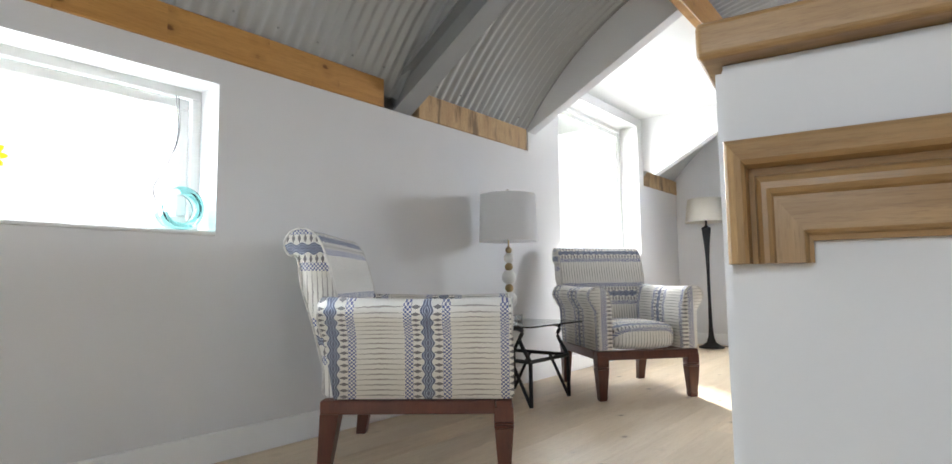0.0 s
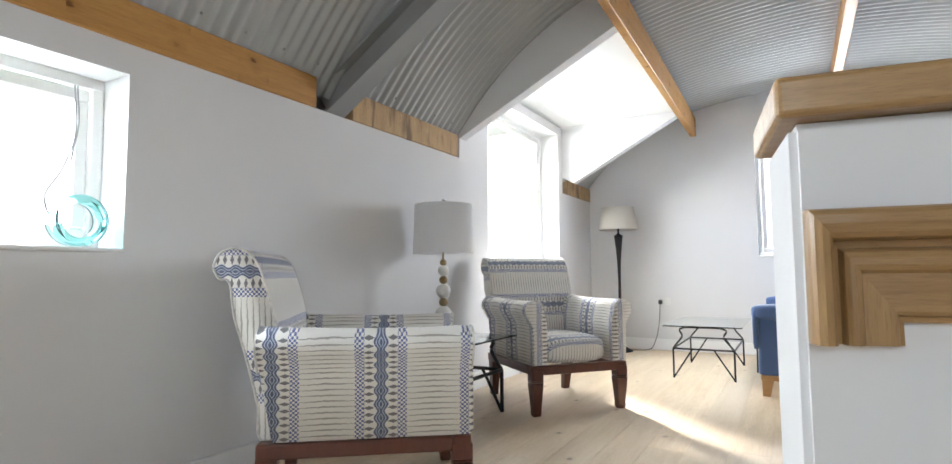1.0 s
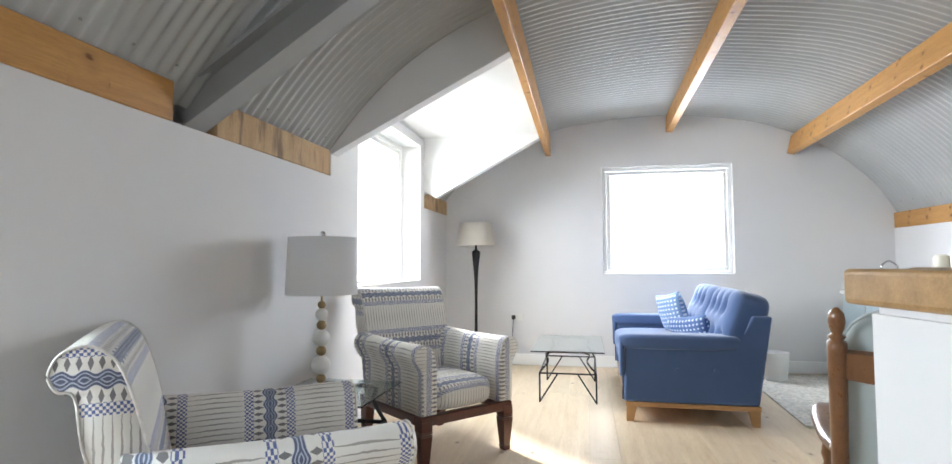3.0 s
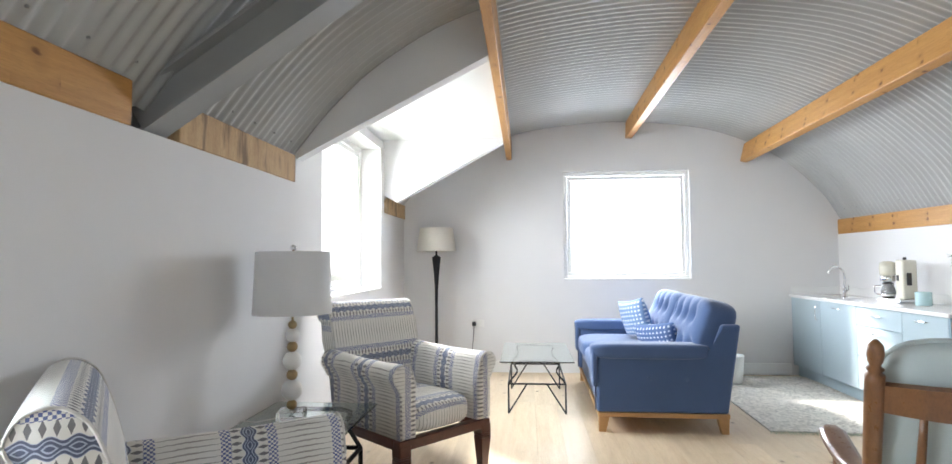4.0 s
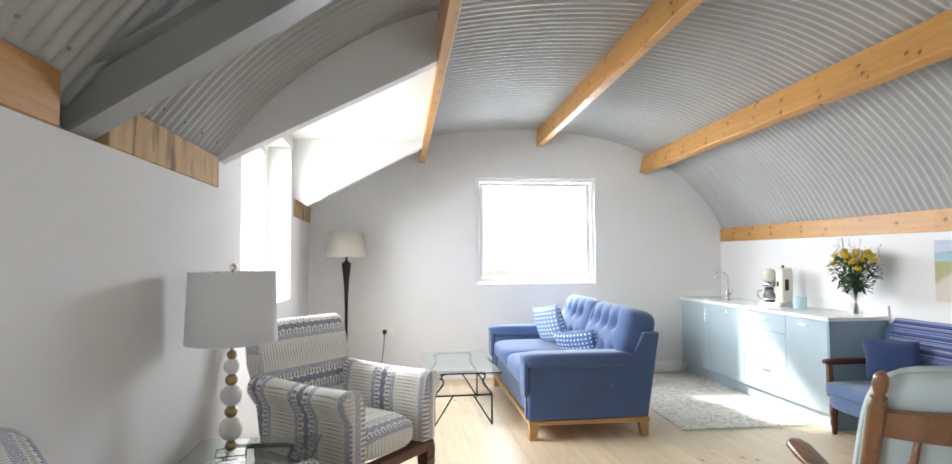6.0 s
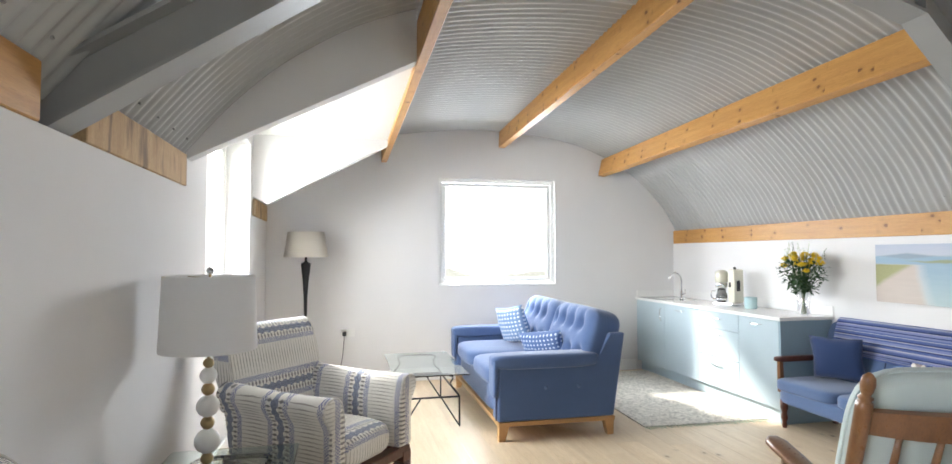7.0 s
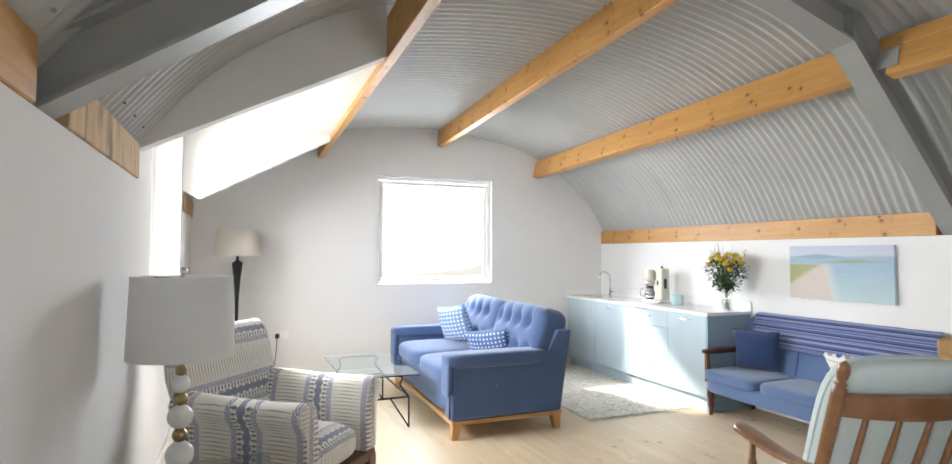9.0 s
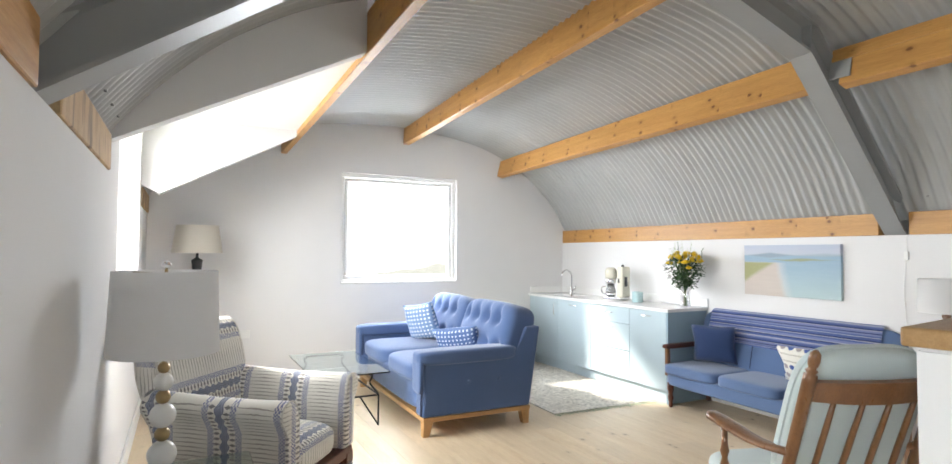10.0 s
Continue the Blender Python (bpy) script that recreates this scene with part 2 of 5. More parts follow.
M_SOFA = plain("blue_wool_cloth", (0.066, 0.115, 0.243), 0.95, vary=0.08, fine=420, coarse=3, bumps=0.5, dist=0.0015, sheen=0.25)
M_SETTEE = plain("slate_blue_cloth", (0.090, 0.148, 0.28), 0.95, vary=0.07, fine=380, coarse=3, bumps=0.45, dist=0.0015, sheen=0.25)
M_NAVY = plain("navy_cushion_cloth", (0.022, 0.048, 0.135), 0.9, vary=0.08, fine=350, bumps=0.4, sheen=0.2)
M_PIPE = plain("dark_piping", (0.03, 0.04, 0.09), 0.9)
M_GREYCLOTH = plain("pale_grey_green_cloth", (0.50, 0.57, 0.57), 0.9, vary=0.05, fine=300, bumps=0.35, sheen=0.15)
M_DOTS = dots_mat("blue_dotted_cloth", (0.085, 0.145, 0.30), (0.58, 0.65, 0.76), 0.036, 0.29)
M_DOTS_PALE = dots_mat("pale_dotted_cloth", (0.20, 0.31, 0.50), (0.76, 0.80, 0.85), 0.040, 0.33)
INK, MIDBLUE, PALE, LILAC = (0.05, 0.075, 0.25), (0.15, 0.22, 0.52), (0.70, 0.73, 0.82), (0.36, 0.42, 0.70)
M_THROW = bands_mat("striped_blanket", [(0, MIDBLUE), (0.09, PALE), (0.12, MIDBLUE), (0.17, LILAC), (0.24, INK), (0.28, LILAC), (0.36, PALE), (0.39, INK), (0.44, MIDBLUE),
    (0.52, LILAC), (0.57, PALE), (0.62, MIDBLUE), (0.70, INK), (0.74, PALE), (0.77, LILAC), (0.86, MIDBLUE), (0.92, PALE), (0.95, INK)], 0.21)


def pompom_mat():
    """White cloth with one row of blue and grey tufts between two dotted lines."""
    m, nt, bs = principled("pompom_cloth")
    tc = nt.nodes.new("ShaderNodeTexCoord")
    sp = nt.nodes.new("ShaderNodeSeparateXYZ")
    nt.links.new(tc.outputs["UV"], sp.inputs[0])
    u, v = sp.outputs[0], sp.outputs[1]
    w = noise_tex(nt, scaled(nt, (1, 1, 1), True), 160, 2)
    cell = mathn(nt, "DIVIDE", u, 0.062)
    du = mathn(nt, "MULTIPLY", mathn(nt, "SUBTRACT", mathn(nt, "FRACT", cell), 0.5), 0.062)
    row = mathn(nt, "SUBTRACT", mathn(nt, "PINGPONG", v, 0.13), 0.085)
    r = mathn(nt, "SQRT", mathn(nt, "ADD", mathn(nt, "MULTIPLY", du, du), mathn(nt, "MULTIPLY", row, row)))
    tuft = mathn(nt, "LESS_THAN", mathn(nt, "MULTIPLY_ADD", w, 0.012, r), 0.030)
    odd = mathn(nt, "GREATER_THAN", mathn(nt, "FRACT", mathn(nt, "MULTIPLY", mathn(nt, "FLOOR", cell), 0.5)), 0.25)
    line = mathn(nt, "LESS_THAN", mathn(nt, "ABSOLUTE", mathn(nt, "ADD", row, 0.055)), 0.006)
    dash = mathn(nt, "MULTIPLY", line, mathn(nt, "GREATER_THAN", mathn(nt, "FRACT", mathn(nt, "DIVIDE", u, 0.014)), 0.45))
    c = mixc(nt, dash, (0.76, 0.74, 0.68), (0.36, 0.33, 0.27))
    c = mixc(nt, tuft, c, mixc(nt, odd, (0.07, 0.12, 0.34), (0.36, 0.32, 0.33)))
    nt.links.new(c, bs.inputs["Base Color"])
    bs.inputs["Roughness"].default_value = 0.9
    bump(nt, bs, w, 0.4, 0.002)
    return m


M_TUFT = pompom_mat()
M_KITCHEN = plain("pale_blue_cabinet_paint", (0.42, 0.515, 0.56), 0.4, vary=0.03, fine=40, bumps=0.03)
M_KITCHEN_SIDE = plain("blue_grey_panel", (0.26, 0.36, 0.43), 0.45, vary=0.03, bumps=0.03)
M_WORKTOP = plain("white_stone_worktop", (0.80, 0.80, 0.79), 0.25, vary=0.03, fine=200, bumps=0.02)
M_CHROME = plain("polished_chrome", (0.75, 0.75, 0.76), 0.12, 1.0, vary=0.02, bumps=0.0)
M_BRASS = plain("aged_brass", (0.40, 0.30, 0.16), 0.35, 1.0, vary=0.2, fine=80, bumps=0.1)
M_MARBLE = plain("white_marble_ball", (0.78, 0.77, 0.74), 0.35, vary=0.08, fine=14, coarse=6, bumps=0.05)
M_CREAM = plain("cream_enamel", (0.72, 0.69, 0.58), 0.25, vary=0.02, bumps=0.0)
M_BLACK = plain("black_plastic", (0.02, 0.02, 0.022), 0.4, vary=0.1, bumps=0.05)
M_PLASTIC = plain("white_plastic", (0.80, 0.80, 0.78), 0.35, vary=0.01, bumps=0.0)
M_MUG = plain("pale_blue_glaze", (0.45, 0.62, 0.64), 0.2, vary=0.04, bumps=0.02)
M_GLASS = glass_mat("clear_glass", (0.97, 0.99, 0.98))
M_SMOKE = glass_mat("smoked_glass", (0.25, 0.25, 0.25))
M_TABLEGLASS = glass_mat("greenish_table_glass", (0.82, 0.935, 0.925))
M_TEAL = glass_mat("teal_art_glass", (0.42, 0.85, 0.84))
M_PANE = thin_pane("window_pane")
M_VASE = thin_pane("thin_clear_glass", 0.24)
M_LEAF = plain("flower_leaf", (0.035, 0.085, 0.03), 0.6, vary=0.35, fine=30, coarse=9, bumps=0.2)
M_STEM = plain("flower_stem", (0.07, 0.13, 0.04), 0.6, vary=0.2)
M_PETAL = plain("yellow_petal", (0.80, 0.55, 0.02), 0.6, vary=0.2, fine=60, coarse=14, bumps=0.2)
M_BUD = plain("pale_flower_bud", (0.55, 0.60, 0.45), 0.7, vary=0.2)
M_CORD = plain("cable", (0.03, 0.03, 0.03), 0.6)
M_SOIL = plain("pale_turf", (0.16, 0.19, 0.08), 0.95, vary=0.3, fine=3, coarse=0.2, bumps=0.4)


def shade_mat(name, col):
    m, nt, bs = principled(name)
    v = scaled(nt, (1, 1, 1))
    w = noise_tex(nt, v, 320, 2)
    nt.links.new(mixc(nt, mathn(nt, "MULTIPLY", w, 0.15), col, tuple(c * 0.8 for c in col)), bs.inputs["Base Color"])
    bs.inputs["Roughness"].default_value = 0.9
    tl, mx = nt.nodes.new("ShaderNodeBsdfTranslucent"), nt.nodes.new("ShaderNodeMixShader")
    tl.inputs["Color"].default_value = (*col, 1)
    mx.inputs[0].default_value = 0.55
    nt.links.new(bs.outputs[0], mx.inputs[1])
    nt.links.new(tl.outputs[0], mx.inputs[2])
    nt.links.new(mx.outputs[0], nt.nodes["Material Output"].inputs[0])
    bump(nt, bs, w, 0.3, 0.0008)
    return m


M_SHADE = shade_mat("white_linen_shade", (0.93, 0.93, 0.93))
M_SHADE2 = shade_mat("ivory_linen_shade", (0.80, 0.765, 0.70))


# ---- mesh helpers ----
def finish(name, bm, mat, smooth=False):
    me = bpy.data.meshes.new(name)
    bmesh.ops.recalc_face_normals(bm, faces=bm.faces)
    bm.to_mesh(me)
    bm.free()
    if smooth:
        for p in me.polygons:
            p.use_smooth = True
    if isinstance(mat, (list, tuple)):
        for x in mat:
            me.materials.append(x)
    else:
        me.materials.append(mat)
    return me


def part(name, bm, mat, parent, label="", smooth=False):
    ob = new(name, finish(name, bm, mat, smooth))
    ob.parent = parent
    if label:
        tagged(ob, label)
    return ob


def thing(name, m, label, category, group=""):
    ob = new(name)
    ob.empty_display_size = 0.1
    ob.matrix_world = m
    return tagged(ob, label, category, group)


def single(name, bm, mat, label, category, group="", smooth=False, m=None):
    ob = new(name, finish(name, bm, mat, smooth))
    if m is not None:
        ob.matrix_world = m
    return tagged(ob, label, category, group)


def structure(name, bm, mat, label, category, smooth=False):
    ob = new(name, finish(name, bm, mat, smooth))
    return tagged(ob, label, category, kind="structure")


def box(bm, x0, x1, y0, y1, z0, z1, bevel=0.0, seg=2, m=None):
    vs = [bm.verts.new((x, y, z)) for z in (z0, z1) for y in (y0, y1) for x in (x0, x1)]
    fs = [bm.faces.new([vs[i] for i in f]) for f in ((0, 2, 3, 1), (4, 5, 7, 6), (0, 1, 5, 4), (2, 6, 7, 3), (0, 4, 6, 2), (1, 3, 7, 5))]
    out = vs
    if bevel:
        es = list({e for f in fs for e in f.edges})
        r = bmesh.ops.bevel(bm, geom=es, offset=bevel, segments=seg, profile=0.5, affect="EDGES")
        out = list({v for f in r["faces"] for v in f.verts} | {v for v in vs if v.is_valid})
    if m is not None:
        bmesh.ops.transform(bm, matrix=m, verts=out)
    return bm


def B(*a, **k):
    return box(bmesh.new(), *a, **k)


def frustum(bm, c0, s0, c1, s1):
    """A square-section taper from centre c0 with half sizes s0 to c1, s1."""
    vs = [bm.verts.new((c[0] + sx * s[0], c[1] + sy * s[1], c[2])) for c, s in ((c0, s0), (c1, s1)) for sx, sy in ((-1, -1), (1, -1), (1, 1), (-1, 1))]
    for f in ((3, 2, 1, 0), (4, 5, 6, 7), (0, 1, 5, 4), (1, 2, 6, 5), (2, 3, 7, 6), (3, 0, 4, 7)):
        bm.faces.new([vs[i] for i in f])
    return bm


def lathe(bm, prof, n=24, at=(0, 0, 0), close=True):
    rings = []
    for r, z in prof:
        rings.append([bm.verts.new((at[0] + r * math.cos(2 * math.pi * i / n), at[1] + r * math.sin(2 * math.pi * i / n), at[2] + z)) for i in range(n)])
    for a, b in zip(rings, rings[1:]):
        for i in range(n):
            bm.faces.new((a[i], a[(i + 1) % n], b[(i + 1) % n], b[i]))
    if close:
        bm.faces.new(rings[0][::-1])
        bm.faces.new(rings[-1])
    return bm


def tube(bm, pts, r, n=8, cap=True):
    pts = [Vector(p) for p in pts]
    rings, up = [], Vector((0, 0, 1))
    for i, p in enumerate(pts):
        d = (pts[min(i + 1, len(pts) - 1)] - pts[max(i - 1, 0)]).normalized()
        s = d.cross(up)
        if s.length < 0.05:
            s = d.cross(Vector((0, 1, 0)))
        s.normalize()
        q = s.cross(d)
        rr = r[i] if isinstance(r, (list, tuple)) else r
        rings.append([bm.verts.new(p + rr * (math.cos(2 * math.pi * k / n) * s + math.sin(2 * math.pi * k / n) * q)) for k in range(n)])
    for a, b in zip(rings, rings[1:]):
        for k in range(n):
            bm.faces.new((a[k], a[(k + 1) % n], b[(k + 1) % n], b[k]))
    if cap:
        bm.faces.new(rings[0][::-1])
        bm.faces.new(rings[-1])
    return bm


def curve_pts(ctrl, n=8):
    """Catmull-Rom through control points."""
    c = [Vector(p) for p in ctrl]
    c = [2 * c[0] - c[1]] + c + [2 * c[-1] - c[-2]]
    out = []
    for i in range(1, len(c) - 2):
        for k in range(n):
            t = k / n
            a, b, d, e = c[i - 1], c[i], c[i + 1], c[i + 2]
            out.append(0.5 * (2 * b + (d - a) * t + (2 * a - 5 * b + 4 * d - e) * t * t + (3 * b - a - 3 * d + e) * t ** 3))
    out.append(c[-2])
    return out


def pad(bm, sx, sy, sz, e=5.0, n=10, at=(0, 0, 0), m=None, dent=None):
    """A padded block, rounded all over."""
    base = bmesh.new()
    bmesh.ops.create_cube(base, size=2.0)
    bmesh.ops.subdivide_edges(base, edges=base.edges[:], cuts=n - 1, use_grid_fill=True)
    verts = {}
    for v in base.verts:
        p = v.co
        ln = (abs(p.x) ** e + abs(p.y) ** e + abs(p.z) ** e) ** (1 / e)
        q = Vector((p.x / ln * sx, p.y / ln * sy, p.z / ln * sz))
        if dent:
            q = dent(q)
        q = q + Vector(at)
        verts[v] = bm.verts.new(m @ q if m is not None else q)
    for f in base.faces:
        bm.faces.new([verts[v] for v in f.verts])
    base.free()
    return bm


def sheet_uv(bm, fn):
    uv = bm.loops.layers.uv.verify()
    for f in bm.faces:
        for l in f.loops:
            l[uv].uv = fn(l.vert.co, f.normal)
    return bm


def pillow(bm, w, h, t, n=12, m=None):
    uv = bm.loops.layers.uv.verify()
    g = {}
    for side in (1, -1):
        for i in range(n + 1):
            for j in range(n + 1):
                a, b = 2 * i / n - 1, 2 * j / n - 1
                if side < 0 and (abs(a) == 1 or abs(b) == 1):
                    g[side, i, j] = g[1, i, j]
                    continue
                k = (1 - a * a) * (1 - b * b)
                pinch = 1 - 0.09 * (1 - abs(a * b)) * max(abs(a), abs(b)) ** 4
                p = Vector((a * w / 2 * pinch, side * t / 2 * k ** 0.42, b * h / 2 * pinch))
                g[side, i, j] = bm.verts.new(m @ p if m is not None else p)
    for side in (1, -1):
        for i in range(n):
            for j in range(n):
                q = [g[side, i, j], g[side, i + 1, j], g[side, i + 1, j + 1], g[side, i, j + 1]]
                f = bm.faces.new(q if side < 0 else q[::-1])
                for l in f.loops:
                    for (ii, jj) in ((i, j), (i + 1, j), (i + 1, j + 1), (i, j + 1)):
                        if g[side, ii, jj] is l.vert:
                            l[uv].uv = (ii / n * w, jj / n * h)
    return bm


def prism(bm, poly, axis, a, b):
    """A polygon in the two other axes, drawn out along axis from a to b."""
    def put(p, s):
        return {"y": (p[0], s, p[1]), "x": (s, p[0], p[1]), "z": (p[0], p[1], s)}[axis]
    lo, hi = [bm.verts.new(put(p, a)) for p in poly], [bm.verts.new(put(p, b)) for p in poly]
    n = len(poly)
    bm.faces.new(lo)
    bm.faces.new(hi[::-1])
    for i in range(n):
        bm.faces.new((lo[i], hi[i], hi[(i + 1) % n], lo[(i + 1) % n]))
    return bm


# ---- the room ----
XL, XR, YF, YB = -1.88, 3.07, 6.09, -3.0
TOPL, TOPR = 1.80, 1.57
DY0, DY1 = 2.86, 5.12          # dormer
DX = -0.645                    # where the dormer ends in the vault
DZ = 2.53                      # dormer ceiling
ARCH = [(-2.02, 1.80), (-1.88, 1.97), (-1.62, 2.24), (-1.32, 2.47), (-0.88, 2.69), (-0.32, 2.83), (0.58, 2.905), (1.46, 2.83), (2.00, 2.68), (2.47, 2.43), (2.87, 2.07), (3.07, 1.77), (3.20, 1.56)]


def vault_line(n=5):
    return [(p.x, p.y) for p in curve_pts([(x, z, 0) for x, z in ARCH], n)]


VAULT = vault_line()


def vault(x):
    for (x0, z0), (x1, z1) in zip(VAULT, VAULT[1:]):
        if x0 <= x <= x1:
            return z0 + (z1 - z0) * (x - x0) / (x1 - x0)
    return VAULT[0][1] if x < VAULT[0][0] else VAULT[-1][1]


def corrugated(bm, line, y0, y1, pitch=0.069, depth=0.0068, per=8):
    ny = max(2, int((y1 - y0) / pitch * per))
    pts = []
    for i, (x, z) in enumerate(line):
        a, b = line[max(i - 1, 0)], line[min(i + 1, len(line) - 1)]
        n = Vector((-(b[1] - a[1]), b[0] - a[0])).normalized()
        pts.append((x, z, n))
    rows = []
    for j in range(ny + 1):
        y = y0 + (y1 - y0) * j / ny
        o = depth * math.sin(2 * math.pi * y / pitch) + depth
        rows.append([bm.verts.new((x + n.x * o, y, z + n.y * o)) for x, z, n in pts])
    for a, b in zip(rows, rows[1:]):
        for k in range(len(pts) - 1):
            bm.faces.new((a[k], a[k + 1], b[k + 1], b[k]))


RISE = 0.042


def rise(bm):
    """The ridge climbs a little toward the stair end."""
    for v in bm.verts:
        v.co.z += RISE * (YF - max(v.co.y, 0.5)) * max(0.0, v.co.z - 1.95)
    return bm


def split_line(x_from, x_to):
    inner = [p for p in VAULT if x_from + 0.01 < p[0] < x_to - 0.01]
    return [(x_from, vault(x_from))] + inner + [(x_to, vault(x_to))]


bm = bmesh.new()
corrugated(bm, split_line(DX, XR + 0.06), YB, YF)
corrugated(bm, split_line(XL - 0.06, DX), YB, DY0 + 0.02)
corrugated(bm, split_line(XL - 0.06, DX), DY1 + 0.04, YF)
structure("ceiling", rise(bm), M_SHEET, "curved grey painted corrugated steel ceiling sheets", "ceiling", smooth=True)

# outer roof skin, unseen, added to keep light from leaking past the sheets
bm = bmesh.new()


def roof_skin(bm, line, y0, y1, lift=0.10, thick=0.05):
    poly = [(x, z + lift) for x, z in line] + [(x, z + lift + thick) for x, z in line[::-1]]
    prism(bm, poly, "y", y0, y1)


roof_skin(bm, split_line(DX, XR + 0.12), YB - 0.2, YF + 0.25)
roof_skin(bm, split_line(XL - 0.12, DX - 0.002), YB - 0.2, DY0 - 0.002)
roof_skin(bm, split_line(XL - 0.12, DX - 0.002), DY1 + 0.102, YF + 0.25)
structure("roof", rise(bm), M_SHEET, "unseen outer curved grey metal roof skin added against light leaks", "roof")


def holed_wall(bm, axis, a, b, us, hole, top):
    """A wall between planes a and b of axis, in columns us along it; hole = (u0, u1, z0, z1); top(u) its height."""
    for u0, u1 in zip(us, us[1:]):
        spans = [(0.0, None)]
        if hole and u0 >= hole[0] - 1e-6 and u1 <= hole[1] + 1e-6:
            spans = [(0.0, hole[2]), (hole[3], None)]
        for z0, z1 in spans:
            zt0, zt1 = (top(u0), top(u1)) if z1 is None else (z1, z1)
            poly = [(u0, z0), (u1, z0), (u1, zt1), (u0, zt0)]
            prism(bm, poly, axis, a, b)


# far gable wall, window through it
WF = (0.02, 1.46, 1.07, 2.335)
us = sorted({-2.2, *[round(-2.1 + 0.12 * i, 3) for i in range(46)], WF[0], WF[1], 3.39})
us = [u for i, u in enumerate(us) if i == 0 or u - us[i - 1] > 1e-4]
bm = bmesh.new()
holed_wall(bm, "y", YF, YF + 0.25, us, WF, lambda u: vault(max(-1.99, min(3.18, u))) + 0.09)
structure("wall_north", bm, M_WALL, "off-white painted gable wall with arched top", "wall")

# left knee wall, raised to the dormer
WL = (-1.05, 0.36, 0.985, 1.68)
bm = bmesh.new()
holed_wall(bm, "x", XL - 0.32, XL, [YB, WL[0], WL[1], DY0], WL, lambda u: TOPL)
structure("wall_west", bm, M_WALL, "off-white painted knee wall with a deep window", "wall")
WD = (3.33, 4.99, 1.02, 2.44)
bm = bmesh.new()
holed_wall(bm, "x", XL - 0.32, XL, [DY0, WD[0], WD[1], DY1], WD, lambda u: DZ)
structure("wall_dormer", bm, M_WALL, "off-white painted dormer wall with a tall window", "wall")
bm = bmesh.new()
holed_wall(bm, "x", XL - 0.32, XL, [DY1, YF], None, lambda u: TOPL)
structure("wall_west_end", bm, M_WALL, "off-white painted knee wall beside the gable", "wall")
bm = B(XR, XR + 0.32, YB, YF, 0, TOPR)
structure("wall_east", bm, M_WALL, "white painted low knee wall", "wall")
WS = (-0.2, 1.5, 1.0, 2.35)
us = sorted({u for u in us if u not in (WF[0], WF[1])} | {WS[0], WS[1]})
us = [u for i, u in enumerate(us) if i == 0 or u - us[i - 1] > 1e-4]
bm = bmesh.new()
holed_wall(bm, "y", YB - 0.2, YB, us, WS, lambda u: vault(max(-1.99, min(3.18, u))) + 0.09)
structure("wall_south", rise(bm), M_WALL, "off-white painted end wall with a window behind the stair", "wall")

# dormer cheeks and ceiling
CH0 = (XL + 0.002, 1.95)
for nm, y0, y1 in (("dormer_cheek_near", DY0, DY0 + 0.10), ("dormer_cheek_far", DY1, DY1 + 0.10)):
    bm = bmesh.new()
    low = CH0 if nm.endswith("near") else (XL + 0.13, 1.905)
    prism(bm, [low, (DX, 2.575 if nm.endswith("near") else 2.50), (DX, vault(DX) + 0.13), (-0.9, vault(-0.9) + 0.13), (-1.3, vault(-1.3) + 0.13), (-1.6, 2.72), (-2.2, 2.72), (-2.2, 1.98), (XL + 0.002, 1.98)], "y", y0, y1)
    structure(nm, bm, M_WALL, "off-white plastered dormer cheek", "wall")
# Out-of-view canopy, added to block most sun coming through the dormer
structure("dormer_roof", B(XL - 1.45, XL - 0.322, DY0 - 0.05, DY1 + 0.15, 2.60, 2.70, bevel=0.01), M_SHEET, "unseen flat canopy added to cut the sun through the dormer window", "roof")
structure("dormer_ceiling", rise(B(XL - 0.32, DX + 0.004, DY0 + 0.10, DY1, DZ, DZ + 0.09)), M_WHITE, "flat white dormer ceiling", "ceiling")

for nm, b in (("eaves_closer_west", (XL - 0.32, XL - 0.13, YB, DY0, TOPL, 2.16)), ("eaves_closer_west_end", (XL - 0.32, XL - 0.13, DY1 + 0.1, YF, TOPL, 2.16)),
              ("eaves_closer_east", (XR + 0.10, XR + 0.32, YB, YF, TOPR, 1.95)), ("dormer_header", (DX - 0.06, DX + 0.003, DY0 + 0.1, DY1, 2.625, 2.98))):
    structure(nm, B(*b), M_STEEL, "grey closing board at the eaves", "trim")

# skirting boards
def skirting(name, x0, x1, y0, y1):
    structure(name, B(x0, x1, y0, y1, 0.0, 0.13, bevel=0.006), M_TRIM, "white painted skirting board", "skirting")


skirting("baseboard_west", XL + 0.001, XL + 0.02, YB, YF - 0.022)
skirting("baseboard_north", XL + 0.001, 2.52, YF - 0.02, YF - 0.001)
skirting("baseboard_east", XR - 0.02, XR - 0.001, YB, 3.66)

# floor
structure("ground", B(-900, 900, -900, 900, -3.2, -3.0), M_SOIL, "open pale grass land far below the windows", "ground")


